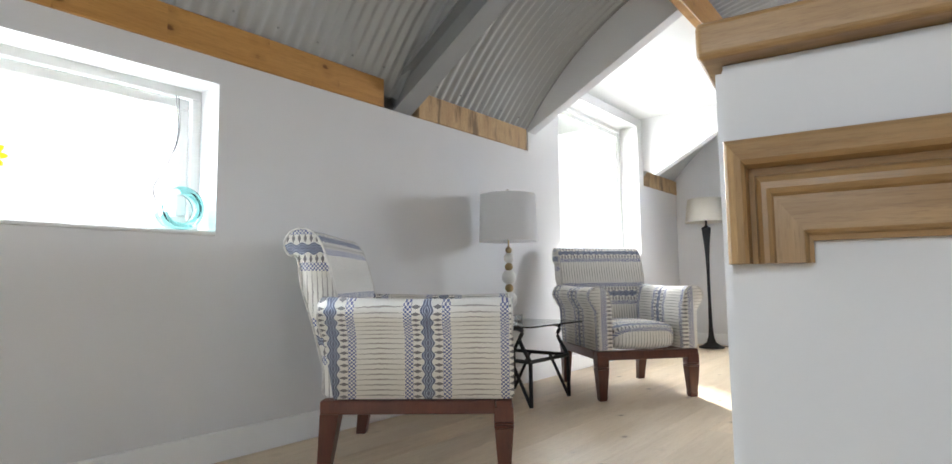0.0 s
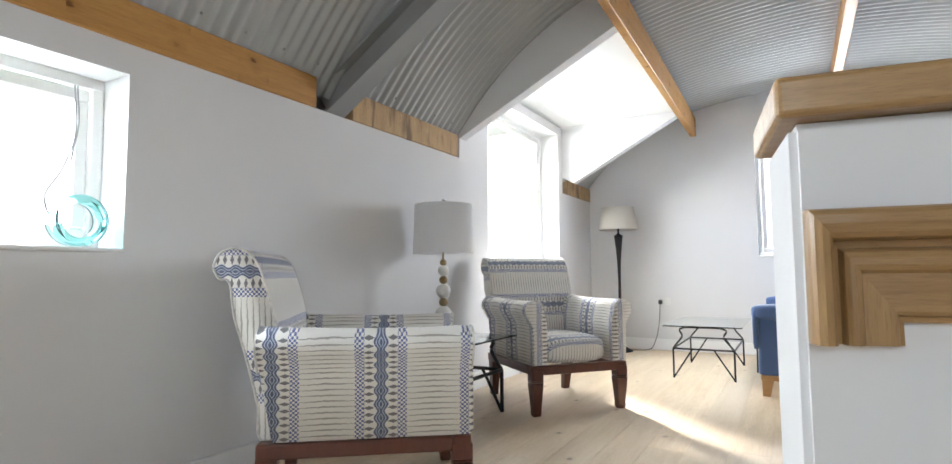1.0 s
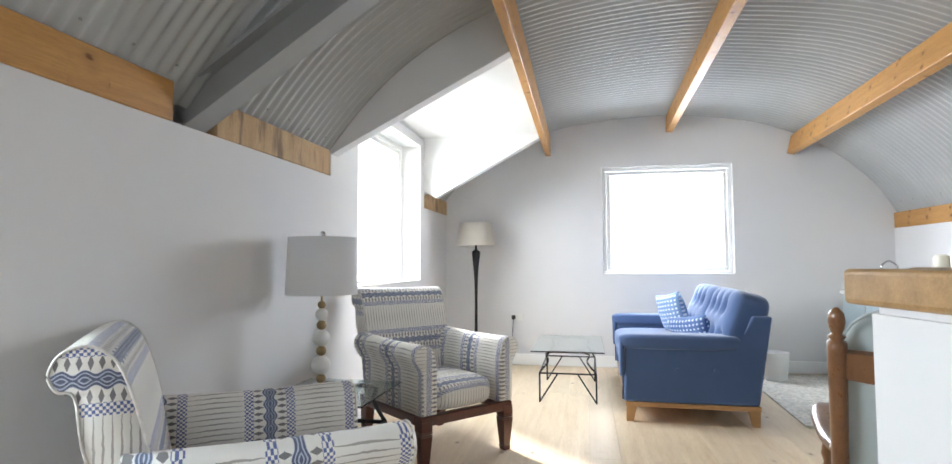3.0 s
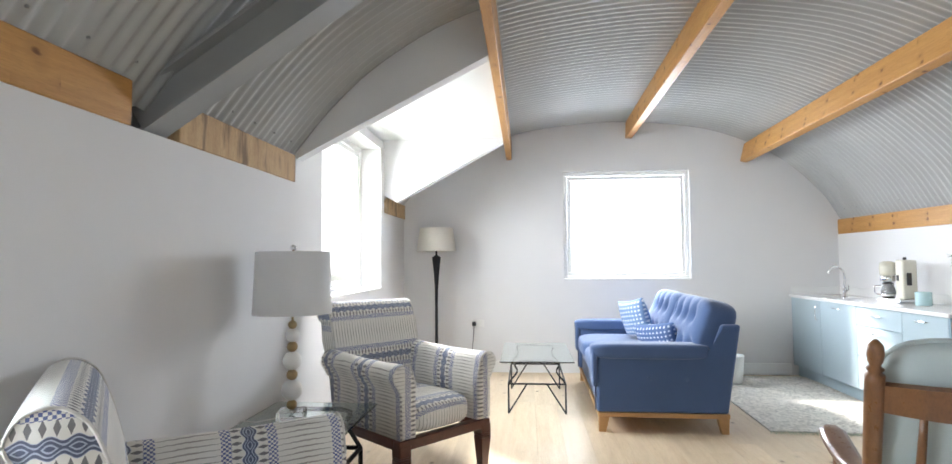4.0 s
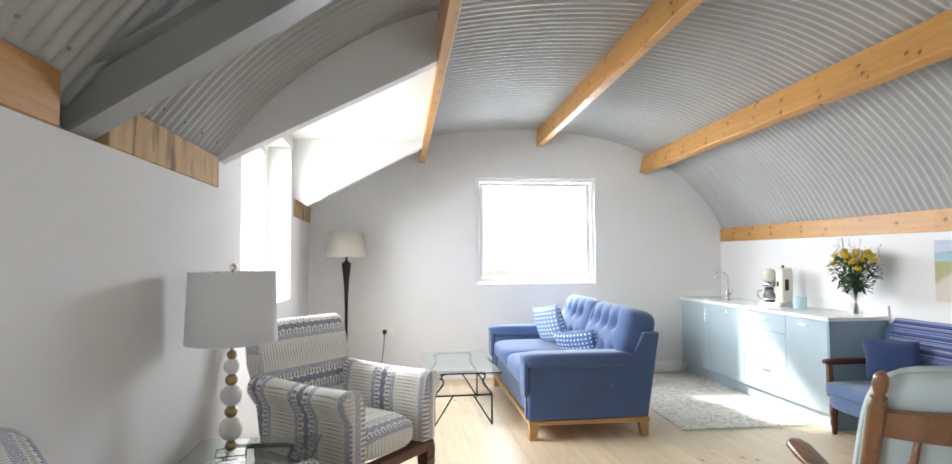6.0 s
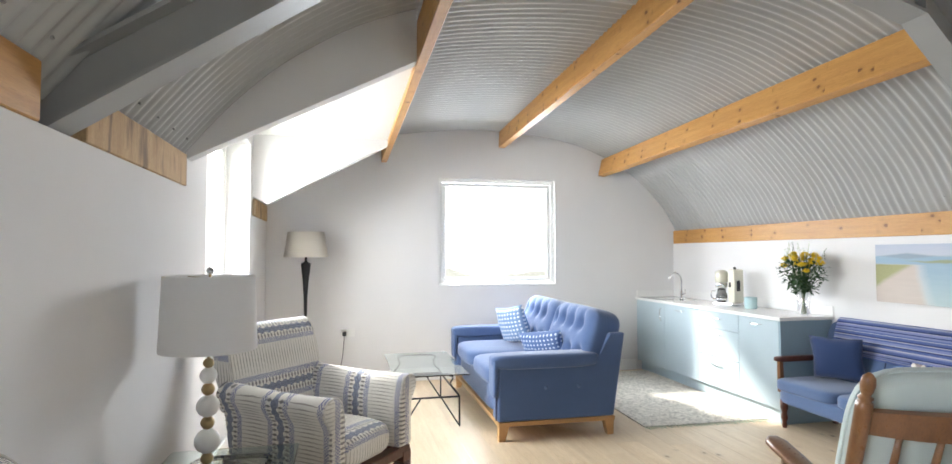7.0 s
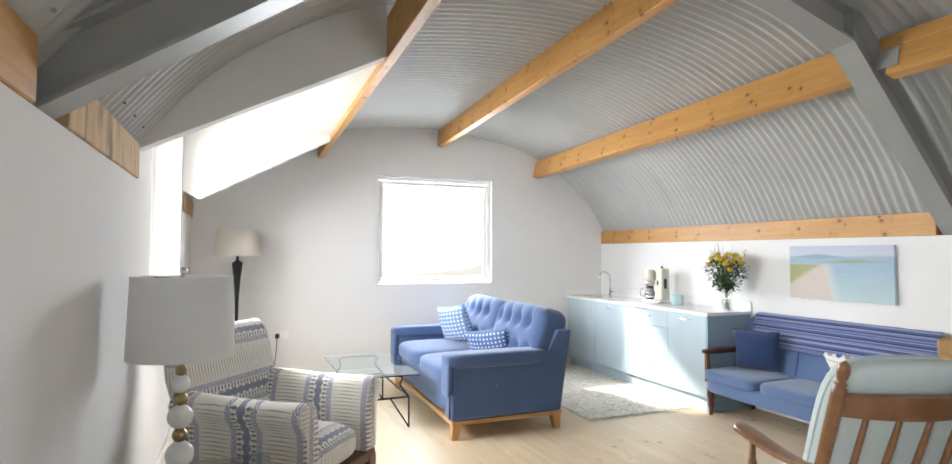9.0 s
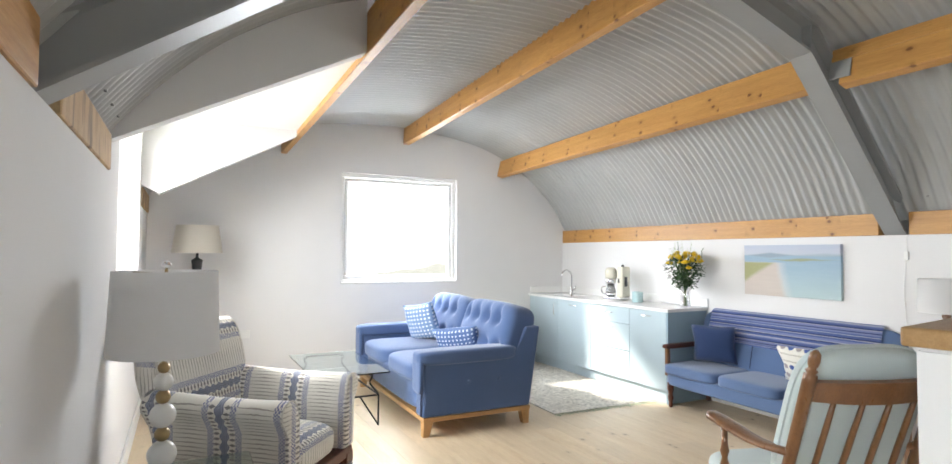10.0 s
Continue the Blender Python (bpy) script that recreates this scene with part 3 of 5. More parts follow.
# Self-lit backdrop: blown-out sky and pale land are emission colours, not lit surfaces
def glow_backdrop_mat():
    m, nt, bs = principled("glowing_haze")
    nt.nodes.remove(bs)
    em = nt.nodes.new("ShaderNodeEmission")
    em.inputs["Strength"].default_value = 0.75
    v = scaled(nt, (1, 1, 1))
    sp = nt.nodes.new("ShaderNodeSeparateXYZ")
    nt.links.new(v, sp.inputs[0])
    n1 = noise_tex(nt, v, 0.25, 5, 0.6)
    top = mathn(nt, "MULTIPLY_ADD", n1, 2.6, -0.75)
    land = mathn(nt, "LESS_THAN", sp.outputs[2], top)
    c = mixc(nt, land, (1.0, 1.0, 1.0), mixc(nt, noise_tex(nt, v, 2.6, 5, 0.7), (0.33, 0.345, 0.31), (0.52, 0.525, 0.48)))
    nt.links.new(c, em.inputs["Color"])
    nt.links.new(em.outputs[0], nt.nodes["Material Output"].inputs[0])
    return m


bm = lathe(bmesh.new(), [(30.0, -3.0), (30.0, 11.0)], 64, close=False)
structure("backdrop", bm, glow_backdrop_mat(), "glowing backdrop of white hazy distance with low coastal land", "backdrop")
floor = structure("floor", B(XL - 0.32, XR + 0.32, YB - 0.2, YF + 0.25, -0.25, -0.016), M_GAP, "pale oak plank floor", "floor")


# ---- timber ----
def beam(name, x, zb, w, d, y0, y1, tilt=0.0, mat=M_PINE, label="varnished knotty pine roof purlin", group="purlins"):
    m = pose(x, (y0 + y1) / 2, zb, 0, tilt, 0)
    L = (y1 - y0) / 2
    bm = B(-w / 2, w / 2, -L, L, 0, d, bevel=0.004, seg=1)
    bmesh.ops.transform(bm, matrix=m, verts=bm.verts)
    rise(bm)
    bmesh.ops.transform(bm, matrix=m.inverted(), verts=bm.verts)
    return single(name, bm, mat, label, "beam", group, m=m)


YS_L, YS_R = 1.52, 2.00          # steel frame, at each side


def ys(x):
    return YS_L + (YS_R - YS_L) * (x - XL) / (XR - XL)


for x, zb, tilt in ((-0.613, 2.49, 0), (0.785, 2.715, 2), (2.07, 2.41, 14)):
    top = 0.21 if abs(x) > 0.7 else 0.22
    wd = 0.062 if x < 0 else 0.078
    beam("roof_purlin", x, zb, wd, top, ys(x) + 0.06, YF - 0.001, tilt)
    if x < 1:
        beam("roof_purlin", x, zb, wd, top, YB + 0.001, ys(x) - 0.06, tilt)
        continue
    # beyond the frame this purlin is two boards, the upper one longer
    pair = thing("roof_purlin", pose(x, ys(x), zb - 0.02, 0, tilt, 0), "knotty pine purlin of two stacked boards", "beam", "purlins")
    for nm, z0, z1, gap, w2 in (("lower_board", 0.0, 0.138, 0.13, wd), ("upper_board", 0.1395, top, 0.07, wd + 0.006)):
        bm = B(-w2 / 2, w2 / 2, YB + 0.001 - ys(x), -gap, z0, z1, bevel=0.004, seg=1)
        m = pose(x, ys(x), zb - 0.02, 0, tilt, 0)
        bmesh.ops.transform(bm, matrix=m, verts=bm.verts)
        rise(bm)
        bmesh.ops.transform(bm, matrix=m.inverted(), verts=bm.verts)
        part(nm, bm, M_PINE, pair)
    cleat = B(-wd / 2 - 0.012, -wd / 2 - 0.004, -0.20, -0.0745, 0.03, 0.13, bevel=0.002, seg=1)
    bmesh.ops.transform(cleat, matrix=m, verts=cleat.verts)
    rise(cleat)
    bmesh.ops.transform(cleat, matrix=m.inverted(), verts=cleat.verts)
    part("cleat", cleat, M_STEEL, pair, "grey steel cleat bolted to the frame")
# wall plates on the knee walls
PL = "varnished pine wall plate on the knee wall"
beam("wall_plate", XL - 0.038, TOPL, 0.10, 0.166, YB + 0.001, YS_L - 0.18, 0, M_PINE, PL, "wall plates")
beam("wall_plate", XL - 0.038, TOPL, 0.10, 0.166, YS_L + 0.11, DY0 - 0.03, 0, M_ROUGH_PINE, "rough stained pine wall plate beside the dormer", "wall plates")
beam("wall_plate", XL - 0.038, TOPL, 0.10, 0.166, DY1 + 0.12, YF - 0.001, 0, M_ROUGH_PINE, "rough stained pine wall plate in the corner", "wall plates")
beam("wall_plate", XR + 0.045, TOPR, 0.09, 0.165, YS_R + 0.10, YF - 0.001, 0, M_PINE, PL, "wall plates")
beam("wall_plate", XR + 0.045, TOPR, 0.09, 0.165, YB + 0.001, YS_R - 0.10, 0, M_PINE, PL, "wall plates")


# ---- steel portal frame ----
def sweep(bm, line, prof):
    rings = []
    for i, (x, z) in enumerate(line):
        a, b = line[max(i - 1, 0)], line[min(i + 1, len(line) - 1)]
        d0 = Vector((x - a[0], z - a[1])).normalized() if i else None
        d1 = Vector((b[0] - x, b[1] - z)).normalized() if i < len(line) - 1 else None
        d0, d1 = d0 or d1, d1 or d0
        t = (d0 + d1).normalized()
        n = Vector((-t.y, t.x)) / max(0.3, t.dot(d0))
        rings.append([bm.verts.new((x + n.x * o, ys(x) + y, z + n.y * o)) for o, y in prof])
    k = len(prof)
    for a, b in zip(rings, rings[1:]):
        for i in range(k):
            bm.faces.new((a[i], a[(i + 1) % k], b[(i + 1) % k], b[i]))
    bm.faces.new(rings[0][::-1])
    bm.faces.new(rings[-1])


FRAME = [(XL - 0.05, 1.80), (-0.70, 2.57), (0.58, 2.76), (1.83, 2.56), (XR + 0.04, 1.58)]
steel = thing("steel_portal_frame", pose(0, 0, 0), "grey painted cranked steel portal frame under the ceiling", "steel frame")
for nm, prof in (("bottom_flange", [(-0.01, -0.072), (0.004, -0.072), (0.004, 0.072), (-0.01, 0.072)]), ("web", [(0.004, -0.008), (0.14, -0.008), (0.14, 0.008), (0.004, 0.008)]),
                 ("top_flange", [(0.14, -0.072), (0.154, -0.072), (0.154, 0.072), (0.14, 0.072)])):
    bm = bmesh.new()
    sweep(bm, FRAME, prof)
    rise(bm)
    part(nm, bm, M_STEEL, steel)
for i in (1, 3):
    x, z = FRAME[i]
    for y0, y1 in ((-0.068, -0.0085), (0.0085, 0.068)):
        part("stiffener", rise(B(x - 0.006, x + 0.006, ys(x) + y0, ys(x) + y1, z + 0.006, z + 0.138)), M_STEEL, steel)
    for dx in (-0.05, 0.05):
        bm = lathe(bmesh.new(), [(0.013, -0.012), (0.013, 0.0), (0.008, 0.002)], 6)
        bmesh.ops.transform(bm, matrix=pose(x + dx, ys(x) + 0.02, z + 0.07, -90, 0, 0), verts=bm.verts)
        part("bolt", rise(bm), M_STEEL, steel)


# ---- windows ----
def window(name, m, w, h, depth, label, sill=True, sash=0.05):
    """Local: x along the wall, y outward, z up from the opening's lower left corner."""
    win = thing(name, m, label, "window")
    win["kind"] = "structure"
    f = 0.045
    yo = depth
    bm = bmesh.new()
    box(bm, 0, w, yo, yo + 0.06, 0, f, 0.004, 1)
    box(bm, 0, w, yo, yo + 0.06, h - f, h, 0.004, 1)
    box(bm, 0, f, yo, yo + 0.06, f, h - f, 0.004, 1)
    box(bm, w - f, w, yo, yo + 0.06, f, h - f, 0.004, 1)
    part("window_frame", bm, M_WHITE, win)
    bm = bmesh.new()
    s0, s1 = f + 0.004, f + 0.004 + sash
    box(bm, s0, w - s0, yo + 0.012, yo + 0.05, s0, s1, 0.006, 1)
    box(bm, s0, w - s0, yo + 0.012, yo + 0.05, h - s1, h - s0, 0.006, 1)
    box(bm, s0, s1, yo + 0.012, yo + 0.05, s1, h - s1, 0.006, 1)
    box(bm, w - s1, w - s0, yo + 0.012, yo + 0.05, s1, h - s1, 0.006, 1)
    sashob = part("sash", bm, M_WHITE, win)
    pane = part("pane", B(s1 - 0.01, w - s1 + 0.01, yo + 0.028, yo + 0.034, s1 - 0.01, h - s1 + 0.01), M_PANE, sashob, "clear window glass")
    pane.visible_shadow = False
    if sill:
        part("window_sill", B(0.002, w - 0.002, -0.012, yo - 0.001, 0.001, 0.018, bevel=0.005), M_WHITE, win)
    bm = B(w / 2 - 0.05, w / 2 + 0.05, yo - 0.012, yo + 0.010, f + 0.012, f + 0.028, bevel=0.004)
    part("handle", bm, M_PLASTIC, sashob, "white window handle")
    return win


window("window_1", pose(WF[0], YF, WF[2]), WF[1] - WF[0], WF[3] - WF[2], 0.045, "square white framed gable window", sash=0.045)
window("window_2", pose(XL, WL[0], WL[2], 0, 0, 90), WL[1] - WL[0], WL[3] - WL[2], 0.17, "low wide white framed window in a deep reveal")
window("window_3", pose(XL, WD[0], WD[2], 0, 0, 90), WD[1] - WD[0], WD[3] - WD[2], 0.20, "tall white framed dormer window")


window("window_4", pose(WS[1], YB, WS[2], 0, 0, 180), WS[1] - WS[0], WS[3] - WS[2], 0.06, "white framed window in the stair gable", sash=0.045)

# ---- armchairs ----
def armchair(m, label):
    """Faces +y, origin on the floor under its middle."""
    ch = thing("armchair", m, label, "armchair", "patterned armchairs")
    # legs
    for sx in (-1, 1):
        bm = bmesh.new()
        frustum(bm, (sx * 0.29, 0.33, 0.0), (0.021, 0.021), (sx * 0.29, 0.33, 0.03), (0.026, 0.026))
        frustum(bm, (sx * 0.29, 0.33, 0.03), (0.023, 0.023), (sx * 0.29, 0.33, 0.21), (0.035, 0.035))
        for z in (0.212, 0.226):
            box(bm, sx * 0.29 - 0.037, sx * 0.29 + 0.037, 0.293, 0.367, z, z + 0.009, 0.003, 1)
        box(bm, sx * 0.29 - 0.036, sx * 0.29 + 0.036, 0.294, 0.366, 0.236, 0.30, 0.003, 1)
        part("front_leg", bm, M_MAHOG, ch)
        bm = bmesh.new()
        frustum(bm, (sx * 0.28, -0.355, 0.0), (0.022, 0.022), (sx * 0.285, -0.325, 0.27), (0.032, 0.036))
        part("rear_leg", bm, M_MAHOG, ch)
    bm = bmesh.new()
    box(bm, -0.325, 0.325, 0.30, 0.362, 0.27, 0.33, 0.008)
    box(bm, -0.325, -0.265, -0.36, 0.299, 0.27, 0.33, 0.008)
    box(bm, 0.265, 0.325, -0.36, 0.299, 0.27, 0.33, 0.008)
    box(bm, -0.264, 0.264, -0.36, -0.31, 0.27, 0.33, 0.008)
    part("seat_frame", bm, M_MAHOG, ch, "dark polished mahogany rail")
    # seat cushion
    bm = pad(bmesh.new(), 0.235, 0.325, 0.085, 4.0, 10, (0, 0.03, 0.405))
    sheet_uv(bm, lambda c, n: (c.y - 0.11 + max(0.0, 0.47 - c.z), c.x))
    part("seat", bm, M_IKAT, ch, smooth=True)
    # arms: side panel with a rolled top that scrolls outward
    for sx in (-1, 1):
        bm = bmesh.new()
        prof = []
        for a in range(0, 13):
            t = math.radians(200 - a * 20)
            prof.append((0.285 + 0.062 * math.cos(t) + 0.02, 0.645 + 0.056 * math.sin(t)))
        prof = [(0.228, 0.335)] + [(0.226, 0.58)] + prof[1:] + [(0.322, 0.56), (0.318, 0.335)]
        secs = []
        for y, k, dz in ((-0.36, 0.97, 0.012), (-0.355, 1.0, 0.014), (-0.2, 1, 0.006), (0, 1, 0.0), (0.2, 1, 0.0), (0.345, 1, 0.004), (0.362, 0.985, 0.002), (0.37, 0.93, 0.0)):
            cx, cz = 0.275, 0.5
            lean = 0.05 if y < -0.3 else 0.0
            secs.append([bm.verts.new((sx * (cx + (px - cx) * k), y + lean * max(0.0, 0.62 - pz) / 0.285, cz + (pz - cz) * k + (dz if pz > 0.6 else 0))) for px, pz in prof])
        for a, b in zip(secs, secs[1:]):
            for i in range(len(prof)):
                j = (i + 1) % len(prof)
                bm.faces.new((a[i], a[j], b[j], b[i]))
        bm.faces.new(secs[0])
        bm.faces.new(secs[-1])
        bmesh.ops.recalc_face_normals(bm, faces=bm.faces)
        bm.normal_update()
        sheet_uv(bm, lambda c, n: (c.y + 0.13, c.z + abs(c.x) * 0.4) if abs(n.y) < 0.6 else (c.x * 0.9 + 0.0, c.z))
        arm = part("arm", bm, M_IKAT, ch, smooth=True)
        for y in (0.366, -0.358):
            part("piping", tube(bmesh.new(), [(sx * p[0], y, p[1] + 0.003) for p in prof[1:-1]], 0.0042, 6), M_CORDED, arm)
    # backrest, raked, with a scroll that rolls to the rear
    side = [(-0.235, 0.40), (-0.275, 0.60), (-0.315, 0.78), (-0.352, 0.90), (-0.385, 0.958), (-0.435, 0.986), (-0.488, 0.972), (-0.512, 0.924), (-0.494, 0.882), (-0.458, 0.866), (-0.44, 0.75), (-0.40, 0.60), (-0.365, 0.44), (-0.355, 0.335), (-0.25, 0.335)]
    side = [(p.x, p.y) for p in curve_pts([(y, z, 0) for y, z in side], 4)]
    bm = bmesh.new()
    secs = []
    for x, k in ((-0.315, 0.93), (-0.312, 0.975), (-0.295, 1.0), (-0.15, 1.012), (0.0, 1.016), (0.15, 1.012), (0.295, 1.0), (0.312, 0.975), (0.315, 0.93)):
        secs.append([bm.verts.new((x * (0.86 + 0.14 * min(1, max(0, (z - 0.45) / 0.3))), -0.38 + (y + 0.38) * k, 0.66 + (z - 0.66) * (1 + (k - 1) * 0.4))) for y, z in side])
    for a, b in zip(secs, secs[1:]):
        for i in range(len(side)):
            j = (i + 1) % len(side)
            bm.faces.new((a[i], a[j], b[j], b[i]))
    bm.faces.new(secs[0])
    bm.faces.new(secs[-1])
    bmesh.ops.recalc_face_normals(bm, faces=bm.faces)
    bm.normal_update()
    run = [0.0]
    for a, b in zip(side, side[1:]):
        run.append(run[-1] + math.hypot(b[0] - a[0], b[1] - a[1]))
    crest = run[max(range(len(side)), key=lambda i: side[i][1])]

    def along(c):
        """Length down the front from the crest of the scroll."""
        k = min(range(len(side)), key=lambda i: (side[i][0] - c.y) ** 2 + (side[i][1] - c.z) ** 2)
        return crest - run[k]
    sheet_uv(bm, lambda c, n: ((along(c) - 0.085) * 1.15 + 0.18, c.x) if abs(n.x) < 0.6 else (c.z + 0.18 - 0.905, c.y))
    back = part("backrest", bm, M_IKAT, ch, smooth=True)
    for sx in (-1, 1):
        part("piping", tube(bmesh.new(), [(sx * 0.314 * (0.86 + 0.14 * min(1, max(0, (z - 0.45) / 0.3))), -0.38 + (y + 0.38) * 0.965, z) for y, z in side[:-1]], 0.0042, 6), M_CORDED, back)
    # low rail: the upholstery comes well down the legs
    for p in ch.children_recursive:
        for v in p.data.vertices:
            z = v.co.z
            v.co.z = z * 0.89 if z < 0.335 else (0.298 + (z - 0.335) * 1.045 if z < 0.7 else z - 0.0206)
    return ch


CHAIR_A = pose(-1.255, 1.06, 0, 0, 0, -52.5) @ Matrix.Diagonal((1.16, 1.06, 1.03, 1))
CHAIR_B = pose(-1.18, 2.98, 0, 0, 0, -130.5) @ Matrix.Diagonal((1.08, 1.06, 1.06, 1))
armchair(CHAIR_A, "cream and blue ikat armchair with mahogany legs by the wall window")
armchair(CHAIR_B, "cream and blue ikat armchair with mahogany legs beside the dormer")


# ---- side table, table lamp ----
def iron_table(m, w, l, h, label, group, bar=0.0075):
    """Glass top on a black iron frame; x is w, y is l."""
    tb = thing("glass_table", m, label, "table", group)
    part("glass_top", B(-w / 2, w / 2, -l / 2, l / 2, h - 0.010, h, bevel=0.003, seg=1), M_TABLEGLASS, tb, "clear greenish glass top")
    x, y, r = w / 2 - 0.07, l / 2 - 0.09, bar
    zt = h - 0.011
    zs = h * 0.56
    for sx in (-1, 1):
        for sy in (-1, 1):
            ctrl = [(sx * (x - 0.10), sy * y, zt - r), (sx * (x - 0.055), sy * y, zt - 0.03), (sx * (x - 0.075), sy * y, zt - 0.085), (sx * (x - 0.02), sy * y, zs + 0.03), (sx * x, sy * y, zs)]
            part("leg_scroll", tube(bmesh.new(), curve_pts(ctrl, 6), r, 8), M_IRON, tb)
            part("leg", tube(bmesh.new(), [(sx * x, sy * y, zs), (sx * x, sy * y, r)], r, 8), M_IRON, tb)
            part("brace", tube(bmesh.new(), [(sx * x * 0.35, sy * y, zs), (sx * x, sy * y, 0.012)], r * 0.85, 8), M_IRON, tb)
    for sy in (-1, 1):
        part("rail", tube(bmesh.new(), [(-x, sy * y, zs), (x, sy * y, zs)], r, 8), M_IRON, tb)
        part("top_rail", tube(bmesh.new(), [(-x + 0.10, sy * y, zt - r), (x - 0.10, sy * y, zt - r)], r, 8), M_IRON, tb)
    for sx in (-1, 1):
        part("rail", tube(bmesh.new(), [(sx * x, -y, zs), (sx * x, y, zs)], r, 8), M_IRON, tb)
    return tb


iron_table(pose(-1.555, 2.25, 0), 0.58, 0.62, 0.50, "small glass side table on a black iron frame", "iron tables", 0.0125)
iron_table(pose(-0.345, 4.73, 0), 0.62, 1.12, 0.455, "glass coffee table on a black scrolled iron frame", "iron tables")


def drum_shade(bm, r0, r1, z0, z1, n=40):
    lathe(bm, [(r0, z0), (r1, z1), (r1 - 0.004, z1), (r0 - 0.004, z0), (r0, z0)], n, close=False)
    return bm


def table_lamp(m):
    lp = thing("table_lamp", m, "table lamp of stacked marble and brass balls with white drum shade", "lamp")
    part("base", B(-0.065, 0.065, -0.065, 0.065, 0.0, 0.045, bevel=0.004), M_GLASS, lp, "clear crystal block base")
    z = 0.045
    for r, mt, lb in ((0.026, M_BRASS, "brass ball"), (0.052, M_MARBLE, "white marble ball"), (0.028, M_BRASS, "brass ball"), (0.047, M_MARBLE, "white marble ball"), (0.027, M_BRASS, "brass ball"), (0.035, M_MARBLE, "white marble ball"), (0.022, M_BRASS, "brass ball")):
        bm = bmesh.new()
        bmesh.ops.create_uvsphere(bm, u_segments=24, v_segments=14, radius=r)
        bmesh.ops.translate(bm, verts=bm.verts, vec=(0, 0, z + r))
        part("ball", bm, mt, lp, lb, smooth=True)
        z += 2 * r - 0.004
    part("stem", tube(bmesh.new(), [(0, 0, z - 0.01), (0, 0, 0.85)], 0.006, 10), M_BRASS, lp)
    part("shade", drum_shade(bmesh.new(), 0.195, 0.184, 0.53, 0.845), M_SHADE, lp, "white drum shade", smooth=True)
    bm = bmesh.new()
    bmesh.ops.create_uvsphere(bm, u_segments=16, v_segments=10, radius=0.017)
    bmesh.ops.translate(bm, verts=bm.verts, vec=(0, 0, 0.866))
    part("finial", bm, M_CHROME, lp, "chrome finial", smooth=True)
    for a in range(3):
        t = a * 2.094
        part("spider", tube(bmesh.new(), [(0, 0, 0.835), (0.183 * math.cos(t), 0.183 * math.sin(t), 0.838)], 0.002, 5), M_BRASS, lp)
    return lp


table_lamp(pose(-1.615, 2.21, 0.501, 0, 0, 12))
single("lamp_cable", tube(bmesh.new(), curve_pts([(-1.68, 2.20, 0.508), (-1.76, 2.12, 0.507), (-1.84, 2.10, 0.50), (-1.855, 2.12, 0.30), (-1.85, 2.2, 0.15), (-1.83, 2.3, 0.006)], 6), 0.003, 6), M_PLASTIC, "white lamp cable hanging behind the side table", "cable")


# ---- floor lamp ----
def floor_lamp(m):
    lp = thing("floor_lamp", m, "tall black tapering floor lamp with ivory shade", "lamp")
    part("pole", lathe(bmesh.new(), [(0.135, 0.0), (0.135, 0.012), (0.10, 0.025), (0.05, 0.06), (0.03, 0.12), (0.021, 0.25), (0.017, 0.5), (0.016, 0.8), (0.02, 1.0), (0.03, 1.16), (0.042, 1.26), (0.048, 1.32), (0.05, 1.345), (0.03, 1.355), (0.012, 1.37), (0.012, 1.45)], 28), M_IRON, lp, "black sculpted stem and foot", smooth=True)
    part("shade", drum_shade(bmesh.new(), 0.225, 0.185, 1.41, 1.675), M_SHADE2, lp, "ivory tapered shade", smooth=True)
    part("switch_stem", tube(bmesh.new(), [(0, 0, 1.45), (0, 0, 1.66)], 0.006, 8), M_BRASS, lp)
    return lp


floor_lamp(pose(-1.44, 5.78, 0))


# ---- blue sofa ----
def dimples(cols, rows, w, h, deep):
    def fn(q):
        if q.x > 0:
            return q
        k = 0
        for i in range(cols):
            for j in range(rows):
                cy = (i + 0.5 + (0.25 if j % 2 else -0.25)) / cols * 2 * w - w
                cz = (j + 0.7) / (rows + 0.4) * 2 * h - h
                d2 = (q.y - cy) ** 2 + (q.z - cz) ** 2
                k += math.exp(-d2 / 0.0022)
                pull = 0.6 if j == 0 else 0.35
                k += pull * math.exp(-(q.y - cy) ** 2 / 0.0007) * math.exp(-((q.z - cz - (0.06 if j else -0.05)) ** 2) / 0.006)
        return Vector((q.x + deep * min(k, 1.1), q.y, q.z))
    return fn


